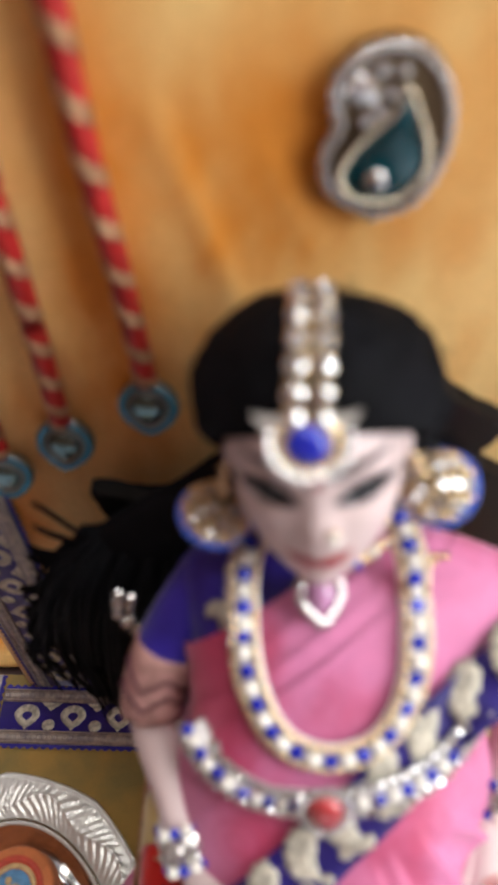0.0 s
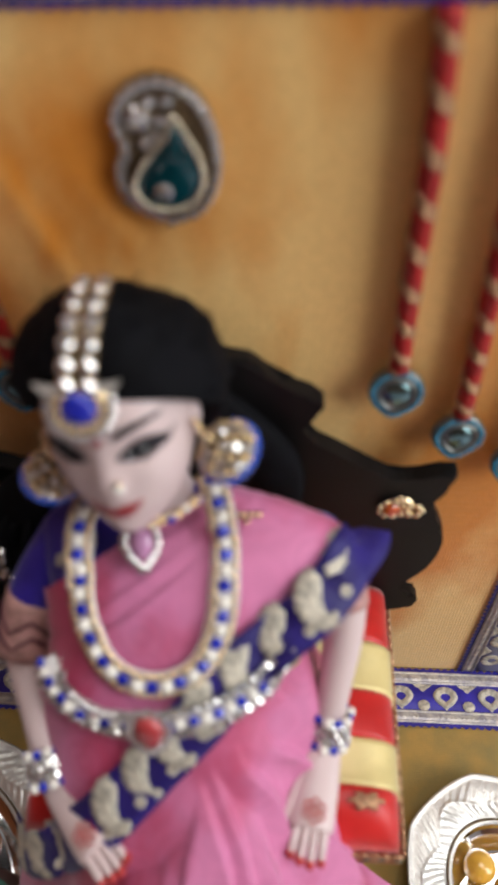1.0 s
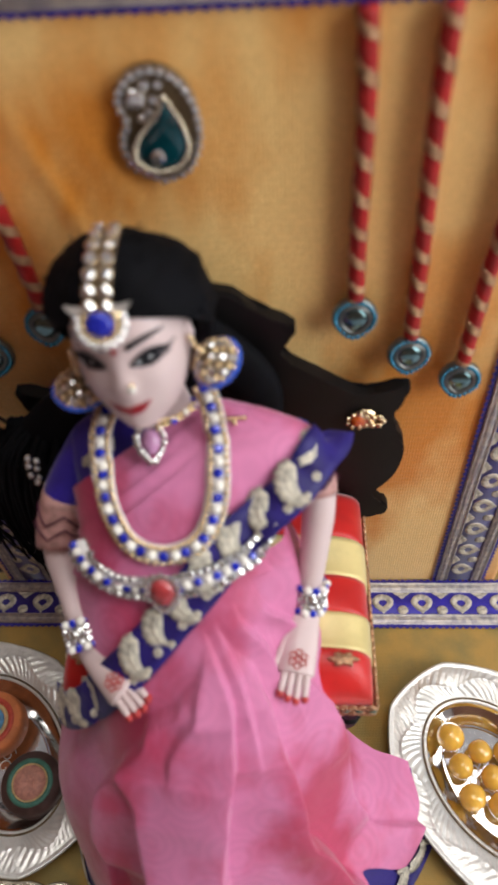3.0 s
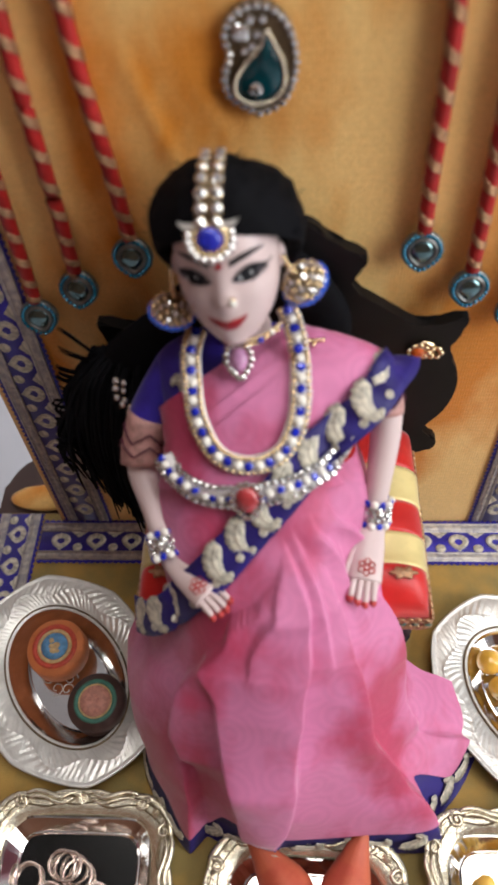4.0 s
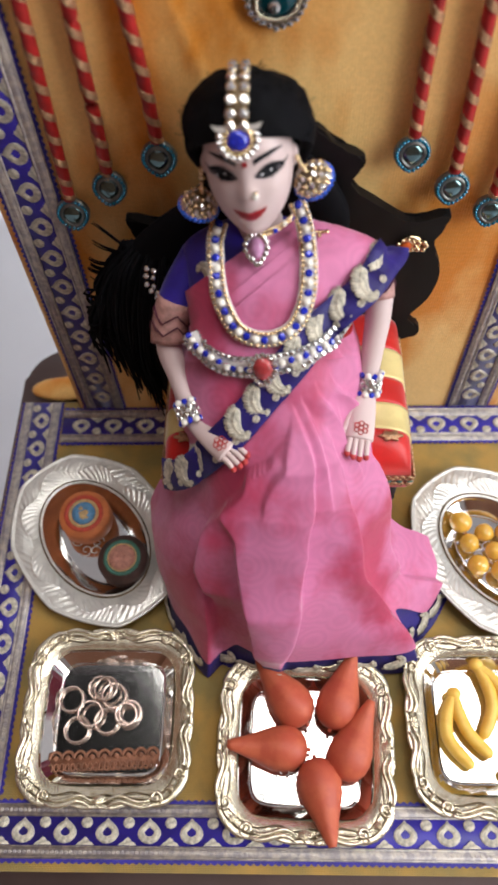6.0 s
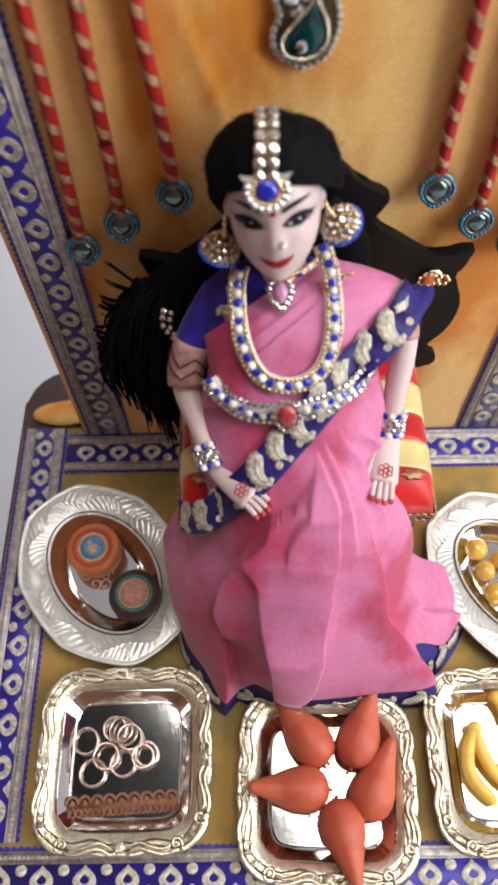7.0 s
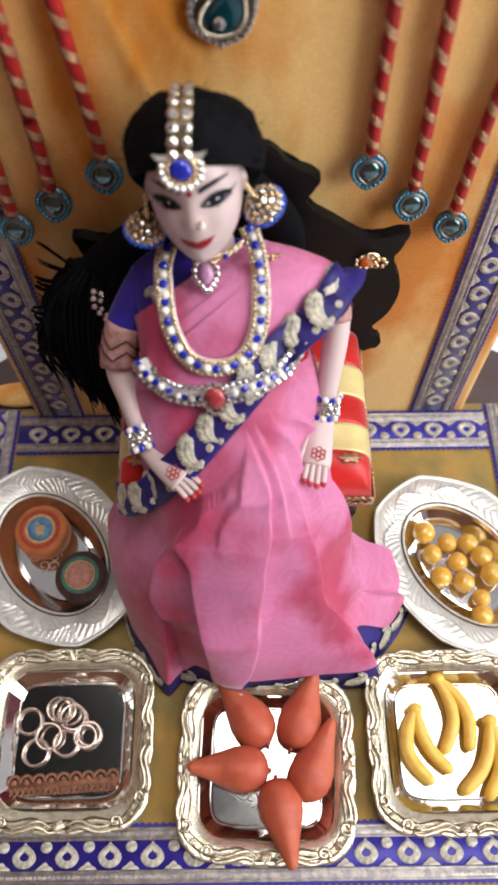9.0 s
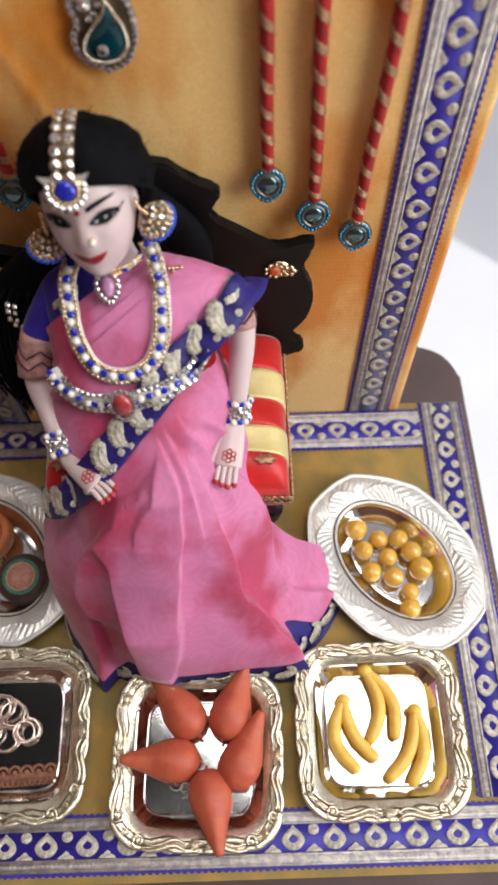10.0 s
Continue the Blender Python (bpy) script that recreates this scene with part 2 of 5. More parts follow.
def tube(bm, line, radius, n=8, caps=True, mi=0, flat=1.0, up=Vector((0, 0, 1))):
    """Sweeps a round or flattened section along a line; radius may be a number or a function of 0..1."""
    rows = []
    for i, p in enumerate(line):
        d = (line[min(i + 1, len(line) - 1)] - line[max(i - 1, 0)]).normalized()
        a = d.cross(up)
        a = a.normalized() if a.length > 1e-6 else d.orthogonal().normalized()
        b = a.cross(d).normalized()
        r = radius(i / (len(line) - 1)) if callable(radius) else radius
        rows.append([p + a * r * math.cos(2 * math.pi * k / n) + b * r * flat * math.sin(2 * math.pi * k / n) for k in range(n)])
    return loft(bm, rows, True, (caps, caps), mi)


def blob(bm, centre, semi, n=24, rings=16, mi=0, shape=None, turn=None):
    rows = []
    for j in range(rings + 1):
        th = math.pi * (0.004 + 0.992 * j / rings)
        row = []
        for i in range(n):
            ph = 2 * math.pi * i / n
            p = Vector((math.sin(th) * math.cos(ph) * semi[0], math.sin(th) * math.sin(ph) * semi[1], math.cos(th) * semi[2]))
            if shape:
                p = shape(p)
            if turn:
                p = turn @ p
            row.append(Vector(centre) + p)
        rows.append(row)
    return loft(bm, rows, True, (True, True), mi)


def box(bm, x0, x1, y0, y1, z0, z1, bevel=0.0, mi=0):
    vs = [bm.verts.new((x, y, z)) for x in (x0, x1) for y in (y0, y1) for z in (z0, z1)]
    fs = [bm.faces.new([vs[i] for i in q]) for q in ((0, 1, 3, 2), (4, 6, 7, 5), (0, 4, 5, 1), (2, 3, 7, 6), (0, 2, 6, 4), (1, 5, 7, 3))]
    for f in fs:
        f.material_index = mi
    if bevel:
        bmesh.ops.bevel(bm, geom=list({e for f in fs for e in f.edges}), offset=bevel, segments=3, affect="EDGES", profile=0.5)
    return bm


def plate(bm, outline, z0, z1, mi=0):
    """A flat cut-out between two heights."""
    a = [bm.verts.new((x, y, z0)) for x, y in outline]
    b = [bm.verts.new((x, y, z1)) for x, y in outline]
    n = len(outline)
    for f in [bm.faces.new(list(reversed(a))), bm.faces.new(b)] + [bm.faces.new((a[i], a[(i + 1) % n], b[(i + 1) % n], b[i])) for i in range(n)]:
        f.material_index = mi
    return bm


def bead_data(r, material, name="bead", squash=1.0):
    bm = bmesh.new()
    bmesh.ops.create_icosphere(bm, subdivisions=2, radius=r)
    bmesh.ops.scale(bm, vec=(1, 1, squash), verts=bm.verts)
    return data_of(bm, material, name)


def gem_data(r, material, name="stone"):
    """A faceted stone: table, crown and girdle, facing +z."""
    bm = lathe([(r * 0.9, -r * 0.25), (r, 0.0), (r * 0.85, r * 0.3), (r * 0.5, r * 0.48)], 8)
    return data_of(bm, material, name, smooth=False)


def facing(p, normal, spin=0.0):
    q = Vector(normal).to_track_quat("Z", "Y")
    return Matrix.LocRotScale(Vector(p), q, None) @ pose(0, 0, 0, 0, 0, spin)


# ---- the room round the display ----
def slab(name, x0, x1, y0, y1, z0, z1, material, label, category):
    bm = box(bmesh.new(), x0, x1, y0, y1, z0, z1)
    return tagged(link(name, bm, material, smooth=False), label, category, kind="structure")


slab("floor", -1.6, 1.42, -1.8, 1.3, -0.50, -0.45, TILES, "pale grey polished floor of a bright room", "floor")
slab("ceiling", -1.6, 1.42, -1.8, 1.3, 2.2, 2.25, PLASTER, "plain white painted ceiling", "ceiling")
slab("wall_north", -1.6, 1.42, 1.3, 1.4, -0.45, 2.2, PLASTER, "plain white plaster wall", "wall")
slab("wall_south", -1.6, 1.42, -1.9, -1.8, -0.45, 2.2, BROWN_WALL, "plain warm brown painted wall", "wall")
slab("wall_west", -1.7, -1.6, -1.9, 1.4, -0.45, 2.2, BROWN_WALL, "plain warm brown painted wall", "wall")
bm = bmesh.new()
for q in ((1.32, 1.42, -1.9, -0.94, -0.45, 2.2), (1.32, 1.42, -0.25, 1.4, -0.45, 2.2), (1.32, 1.42, -0.94, -0.25, -0.45, 0.05), (1.32, 1.42, -0.94, -0.25, 1.55, 2.2)):
    box(bm, *q)
tagged(link("wall_east", bm, PLASTER, smooth=False), "plain white plaster wall with a window opening", "wall", kind="structure")
# Unseen dark panel, added so the left trays have darkness to reflect.
bm = plate(bmesh.new(), [(-0.64, 0.13), (-0.24, 0.13), (-0.20, 0.03), (0.07, -0.20), (0.07, -0.29), (-0.64, -0.29)], 1.25, 1.28)
tagged(link("overhead_shelf", bm, DARK_MATTE, smooth=False), "unseen dark panel added overhead to darken the tray reflections", "shelf", kind="structure")


# ---- stool and board ----
def rounded(x0, x1, y0, y1, r, n=6):
    out = []
    for cx, cy, a0 in ((x1 - r, y1 - r, 0), (x0 + r, y1 - r, 90), (x0 + r, y0 + r, 180), (x1 - r, y0 + r, 270)):
        out += [(cx + r * math.cos(radians(a0 + 90 * k / n)), cy + r * math.sin(radians(a0 + 90 * k / n))) for k in range(n + 1)]
    return out


def stool():
    thing = empty("stool", pose(0.013, -0.125, -0.45), "dark brown plastic stool under the display board", "stool")
    bm = plate(bmesh.new(), rounded(-0.192, 0.192, -0.19, 0.185, 0.03), 0.405, 0.4375)
    bmesh.ops.bevel(bm, geom=[e for e in bm.edges if abs(e.verts[0].co.z - e.verts[1].co.z) < 1e-6 and len(e.link_faces) == 2], offset=0.004, segments=2, affect="EDGES")
    part("seat", bm, STOOL, thing)
    for sx in (-1, 1):
        for sy in (-1, 1):
            bm = bmesh.new()
            tube(bm, [Vector((sx * 0.17, sy * 0.16, 0.0)), Vector((sx * 0.15, sy * 0.14, 0.41))], 0.018, 12)
            part("leg", bm, STOOL, thing)
    return thing


stool()

bm = plate(bmesh.new(), rounded(-0.173, 0.198, -0.281, 0.002, 0.003, 3), -0.0125, 0.0)
base_board = tagged(link("base_board", bm, GOLD_CLOTH, smooth=False), "flat board covered with mustard gold cloth on the stool", "board")
back_panel = empty("back_panel", pose(0.011, 0, -0.012), "upright backdrop panel covered in mottled orange velvet", "panel")


def velvet_sheet():
    """The stretched velvet: one closed sheet whose face has soft creases where the cloth was pulled."""
    def crease(x, z):
        h = 0.00025 * noise.noise(Vector((x * 30, z * 22, 4.0)))
        for x0, z0, x1, z1, amp, wide in CREASES:
            d = Vector((x1 - x0, z1 - z0))
            t = min(max((Vector((x - x0, z - z0)).dot(d)) / d.length_squared, 0.0), 1.0)
            off = (x - x0) * d.y / d.length - (z - z0) * d.x / d.length
            h += amp * math.sin(math.pi * t) ** 0.5 * (math.exp(-off / wide) if off > 0 else math.exp(-(off / 0.0011) ** 2))
        return h
    nx, nz = 114, 144
    rows = []
    for j in range(nz + 1):
        z = 0.359 * j / nz
        rows.append([(-0.1425 + 0.285 * i / nx, -0.0025 - (crease(-0.1425 + 0.285 * i / nx, z) if 6 < i < nx - 6 and 6 < j < nz - 6 else 0.0), z) for i in range(nx + 1)] + [(0.1425, 0.0032, z), (-0.1425, 0.0032, z)])
    return loft(bmesh.new(), rows, True, (True, True))


CREASES = ((-0.0525, 0.3040, -0.0325, 0.2440, 0.0012, 0.0040), (-0.0885, 0.2670, -0.0760, 0.2237, 0.0012, 0.0035), (-0.0320, 0.2959, -0.0175, 0.2661, 0.0007, 0.0050))
part("velvet_cover", velvet_sheet(), VELVET, back_panel, "mottled orange velvet with fine ribs and soft creases")
part("backing_board", box(bmesh.new(), -0.1415, 0.1415, 0.0034, 0.0068, 0.0, 0.358, 0.0008), YELLOW_SATIN, back_panel, "pale yellow cloth-lined backing board")


def cloth_fold(x, y, z, turn):
    bm = bmesh.new()
    blob(bm, (0, 0, 0), (0.021, 0.010, 0.0058), 28, 14, shape=lambda p: p * (1 + 0.25 * noise.noise(p * 70)))
    ob = link("cloth_fold", bm, VELVET)
    ob.matrix_basis = pose(x, y, z, 0, 0, turn)
    tagged(ob, "bunched end of orange velvet behind the panel", "cloth")


cloth_fold(-0.1480, 0.0185, -0.0075, 6)


# ---- brocade ribbons ----
PERIOD, BAND = 0.0218, 0.030


def drop_data():
    """The drop-shaped ring of the brocade, lying flat."""
    bm = bmesh.new()
    def ring(w, h, z):
        out = []
        for i in range(18):
            a = 2 * math.pi * i / 18
            x, y = math.sin(a), -math.cos(a)
            out.append((w * x * (1 - 0.35 * max(y, 0)), h * y + (0.0012 * (h / 0.005) if y > 0.95 else 0), z))
        return out
    loft(bm, [ring(0.0062, 0.0054, 0), ring(0.0060, 0.0052, 0.0003), ring(0.0048, 0.0040, 0.00042), ring(0.0027, 0.0022, 0.0003), ring(0.0024, 0.0019, 0)])
    return data_of(bm, CREAM_ZARI, "drop_ring")


def tooth_data():
    bm = plate(bmesh.new(), [(-0.0048, -0.0012), (0.0048, -0.0012), (0.0034, 0.0002), (0.0022, 0.0006), (0.0012, 0.0018), (0, 0.0026), (-0.0012, 0.0018), (-0.0022, 0.0006), (-0.0034, 0.0002)], 0, 0.0004)
    return data_of(bm, CREAM_ZARI, "tooth", False)


DROP, TOOTH = drop_data(), tooth_data()
bm = bmesh.new()
bmesh.ops.create_icosphere(bm, subdivisions=2, radius=0.0028)
bmesh.ops.scale(bm, vec=(1.1, 1, 0.14), verts=bm.verts)
DOT = data_of(bm, CREAM_ZARI, "dot")


def ribbon(m, length, flip=False):
    """A ribbon along local x, its width along local y, its face towards +z."""
    thing = empty("brocade_ribbon", m, "royal blue brocade ribbon with silver bands and drop motifs", "ribbon", "brocade ribbons")
    bm = bmesh.new()
    n = int(length / 0.0036)
    for side in (-1, 1):
        outer, inner = [], []
        for i in range(n * 4 + 1):
            x = length * i / (n * 4)
            outer.append((x, side * (0.0136 + 0.0014 * abs(math.sin(math.pi * x / 0.0036))), 0.0008))
            inner.append((x, side * 0.012, 0.0008))
        loft(bm, [outer, inner], False)
    box(bm, 0, length, -0.0125, 0.0125, 0.0, 0.0008)
    part("ribbon_ground", bm, BLUE_SILK, thing)
    for y0, y1 in ((-0.0127, -0.0066), (0.0066, 0.0127)):
        bm = bmesh.new()
        box(bm, 0, length, y0, y1, 0.0009, 0.0013)
        k = int(length / 0.0024)
        for i in range(k):
            x = length * (i + 0.5) / k
            y = (y0 + y1) / 2
            lathe_ring(bm, x, y, 0.0013, 0.0010)
        for yy in (y0 + 0.0007, y1 - 0.0007):
            tube(bm, [Vector((0, yy, 0.0013)), Vector((length, yy, 0.0013))], 0.0005, 5)
        part("zari_band", bm, SILVER_ZARI, thing, "silver zari band")
    count = int(length / PERIOD)
    start = (length - count * PERIOD) / 2
    turn = 180 if flip else 0
    for i in range(count):
        x = start + (i + 0.5) * PERIOD
        s = -1 if flip else 1
        piece("drop_ring", DROP, thing, pose(x, -0.0003 * s, 0.0008, 0, 0, turn))
        piece("tooth", TOOTH, thing, pose(x + PERIOD / 2 * (1 if i < count - 1 else 0.9), -0.0052 * s, 0.0008, 0, 0, turn))
        piece("dot", DOT, thing, pose(x + PERIOD / 2 * (1 if i < count - 1 else 0.9), 0.0040 * s, 0.0009))
    return thing


def lathe_ring(bm, x, y, z, r):
    """A tiny woven eyelet."""
    rows = []
    for rr, zz in ((r, 0), (r * 0.75, 0.00035), (r * 0.4, 0)):
        rows.append([(x + rr * math.cos(math.pi * k / 3), y + rr * math.sin(math.pi * k / 3), z + zz) for k in range(6)])
    loft(bm, rows)


# on the board
ribbon(pose(-0.172, -0.2625, 0.0003), 0.369, False)
ribbon(pose(-0.142, -0.0182, 0.0003), 0.309, True)
ribbon(pose(-0.1575, -0.246, 0.0003, 0, 0, 90), 0.247)
ribbon(pose(0.1825, -0.246, 0.0003, 0, 0, 90), 0.247, True)
# on the panel
ribbon(Matrix.Translation((-0.114, -0.0028, 0.0015)) @ pose(0, 0, 0, 90, -90, 0), 0.310)
ribbon(Matrix.Translation((0.1325, -0.0028, 0.0015)) @ pose(0, 0, 0, 90, -90, 0), 0.310, True)
ribbon(Matrix.Translation((-0.130, -0.0028, 0.3285)) @ pose(0, 0, 0, 90, 0, 0), 0.282)


# ---- hanging cords with mirror medallions ----
def medallion(parent, m):
    bm = bmesh.new()
    def ring(w, z):
        return [(w * math.sin(a) * (1 - 0.04 * max(-math.cos(a), 0)), w * -math.cos(a) * (0.97 + 0.20 * max(math.cos(a), 0) ** 7), z) for a in (2 * math.pi * i / 28 for i in range(28))]
    loft(bm, [ring(0.0080, 0), ring(0.0082, 0.0015), ring(0.0076, 0.0026), ring(0.0060, 0.0026), ring(0.0056, 0.0034), ring(0.0048, 0.0034), ring(0.0044, 0.0026)], True, (True, False))
    body = part("medallion", bm, OLD_SILVER, parent, "silver setting with turquoise beads")
    body.matrix_basis = m
    bm = bmesh.new()
    loft(bm, [ring(0.0046, 0.0024), ring(0.0044, 0.0030), ring(0.0026, 0.0036)], True, (True, True))
    part("mirror_stone", bm, MIRROR_STONE, body, "dark mirror stone")
    for i in range(24):
        a = 2 * math.pi * i / 24
        w = 0.0069
        piece("bead", TURQ, body, pose(w * math.sin(a) * (1 - 0.04 * max(-math.cos(a), 0)), w * -math.cos(a) * (0.97 + 0.20 * max(math.cos(a), 0) ** 7), 0.0028))


OLD_SILVER = mat("old_silver", (0.24, 0.25, 0.24), 0.35, 0.9, 0.3, 200, 900, 0.2)
MIRROR_STONE = mat("mirror_glass", (0.13, 0.24, 0.25), 0.08, 0.9, 0.3, 300, 900, 0.0, coat=1.0)
TURQ = bead_data(0.0009, TURQUOISE)


def cord(x_top, z_top, x_end, z_end, seed):
    thing = empty("hanging_cord", pose(x_top, -0.0030, z_top), "red and gold twisted cord with a mirror medallion on the panel", "cord", "hanging cords")
    rng = random.Random(seed)
    dx, dz = x_end - x_top, z_end + 0.008 - z_top
    line = spline([(0, -0.0028, 0), (dx * 0.3 + rng.uniform(-0.001, 0.001), -0.0034, dz * 0.33), (dx * 0.7, -0.0032, dz * 0.7), (dx, -0.0036, dz)], 12)
    bm = bmesh.new()
    tube(bm, line, 0.0028, 12)
    part("core", bm, RED_CORD, thing, "red satin core")
    length = math.hypot(dx, dz)
    turns = length / 0.0112
    for k in range(5):
        fine = []
        for i in range(int(turns * 14) + 1):
            t = i / int(turns * 14)
            f = t * (len(line) - 1)
            p = line[min(int(f), len(line) - 2)].lerp(line[min(int(f) + 1, len(line) - 1)], f - min(int(f), len(line) - 2))
            a = 2 * math.pi * (turns * t) + k * 0.43 + seed
            fine.append(p + Vector((0.0029 * math.cos(a), 0.0029 * math.sin(a), 0)))
        bm = bmesh.new()
        tube(bm, fine, 0.00034, 5)
        part("gold_strand", bm, GOLD_THREAD, thing, "gold thread strand")
    bm = bmesh.new()
    for k in range(9):
        a = 2 * math.pi * k / 9
        q = Vector((dx, -0.0036, dz))
        tube(bm, spline([q, q + Vector((0.0022 * math.cos(a), 0.0015 * math.sin(a), -0.003)), q + Vector((0.0034 * math.cos(a), 0.001 * math.sin(a), -0.006))], 4), 0.0007, 5)
    part("frayed_end", bm, GOLD_THREAD, thing)
    medallion(thing, Matrix.Translation((dx, -0.0035, dz - 0.008)) @ pose(0, 0, 0, 90, 0, 0) @ pose(0, 0, 0, -12 + rng.uniform(-4, 4), rng.uniform(-5, 5), rng.uniform(-8, 8)))


for k, q in enumerate(((0.060, 0.314, 0.062, 0.2116), (0.081, 0.314, 0.083, 0.1926), (0.1085, 0.314, 0.104, 0.1786), (-0.0545, 0.314, -0.049, 0.211), (-0.073, 0.314, -0.074, 0.195), (-0.091, 0.314, -0.0945, 0.180))):
    cord(*q, k)


# ---- paisley brooch on the panel ----
def brooch():
    thing = empty("paisley_brooch", Matrix.Translation((0.0022, -0.0028, 0.2836)) @ pose(0, 0, 0, 90, 0, 0), "paisley brooch with crystal rim and teal enamel", "brooch")
    # outer outline, open paisley: round below, hooked to one side above
    out = spline([Vector((x, y, 0)) for x, y in ((0.000, -0.0175), (0.008, -0.014), (0.0125, -0.004), (0.0122, 0.006), (0.0085, 0.014), (0.002, 0.0178), (-0.005, 0.0165), (-0.0098, 0.011), (-0.0098, 0.0060), (-0.0088, 0.002), (-0.0112, -0.004), (-0.0092, -0.012), (0.000, -0.0175))], 5)[:-1]
    bm = plate(bmesh.new(), [(p.x, p.y) for p in out], 0, 0.002)
    part("backing", bm, DARK_METAL, thing, "antique dark metal backing", False)
    drop = spline([Vector((x, y, 0)) for x, y in ((0.0005, -0.0125), (0.0052, -0.0108), (0.0080, -0.0060), (0.0076, -0.0005), (0.0056, 0.0045), (0.0032, 0.0088), (0.0014, 0.0046), (-0.0022, 0.0002), (-0.0056, -0.0040), (-0.0066, -0.0080), (-0.0044, -0.0114), (0.0005, -0.0125))], 4)[:-1]
    c = sum(drop, Vector()) / len(drop)
    bm = bmesh.new()
    loft(bm, [[(p.x, p.y, 0.002) for p in drop], [(p.x, p.y, 0.0030) for p in drop], [tuple(c + (p - c) * 0.8 + Vector((0, 0, 0.0037))) for p in drop], [tuple(c + (p - c) * 0.3 + Vector((0, 0, 0.0040))) for p in drop]], True, (True, True))
    part("teal_drop", bm, TEAL_STONE, thing, "deep teal enamel drop")
    rope = spline(drop + [drop[0]], 6)
    wire = bmesh.new()
    for ph in (0, math.pi):
        line = []
        for i, p in enumerate(rope):
            q = (p - c).normalized()
            a = i * 0.75 + ph
            line.append(p + q * (0.0007 + 0.0004 * math.cos(a)) + Vector((0, 0, 0.0032 + 0.0004 * math.sin(a))))
        tube(wire, line, 0.00048, 5, False)
    part("twisted_wire", wire, PALE_GOLD, thing, "twisted pale gold wire rim")
    stone = gem_data(0.0014, CRYSTAL)
    total = [0.0]
    ring = out + [out[0]]
    for a, b in zip(ring, ring[1:]):
        total.append(total[-1] + (b - a).length)
    count = 32
    for i in range(count):
        s = total[-1] * i / count
        j = max(k for k in range(len(total)) if total[k] <= s)
        j = min(j, len(ring) - 2)
        p = ring[j].lerp(ring[j + 1], (s - total[j]) / max(total[j + 1] - total[j], 1e-9))
        p = c + (p - c) * 0.94
        piece("crystal", stone, thing, pose(p.x, p.y, 0.0024) @ Matrix.Scale(0.98, 4))
    for x, y, r in ((-0.0045, 0.0090, 2.2), (-0.0012, 0.0050, 1.0), (-0.0035, 0.0035, 1.0), (-0.0015, 0.0128, 1.1), (0.0022, 0.0128, 1.0), (0.0005, 0.0085, 1.0), (-0.0005, -0.0078, 1.7)):
        piece("crystal", stone, thing, pose(x, y, 0.0040 if y < -0.005 else 0.0026) @ Matrix.Scale(r, 4))


brooch()


# ---- square trays ----
def fan(p, way, spread, length, ribs):
    """A ribbed shell that opens from p along the direction `way`."""
    n, rows = ribs * 6, []
    for j in range(7):
        t = j / 6
        row = []
        for i in range(n + 1):
            b = -1 + 2 * i / n
            rib = math.cos(b * ribs * math.pi)
            r = length * (1 - 0.22 * b * b + 0.05 * rib) * t - 0.0008
            row.append(p + Vector((r * math.cos(way + spread * b), r * math.sin(way + spread * b), 0.0002 + 0.0011 * math.sin(math.pi * min(t, 0.96)) + 0.00045 * rib * t * (1 - 0.6 * t))))
        rows.append(row)
    return loft(bmesh.new(), rows, False)


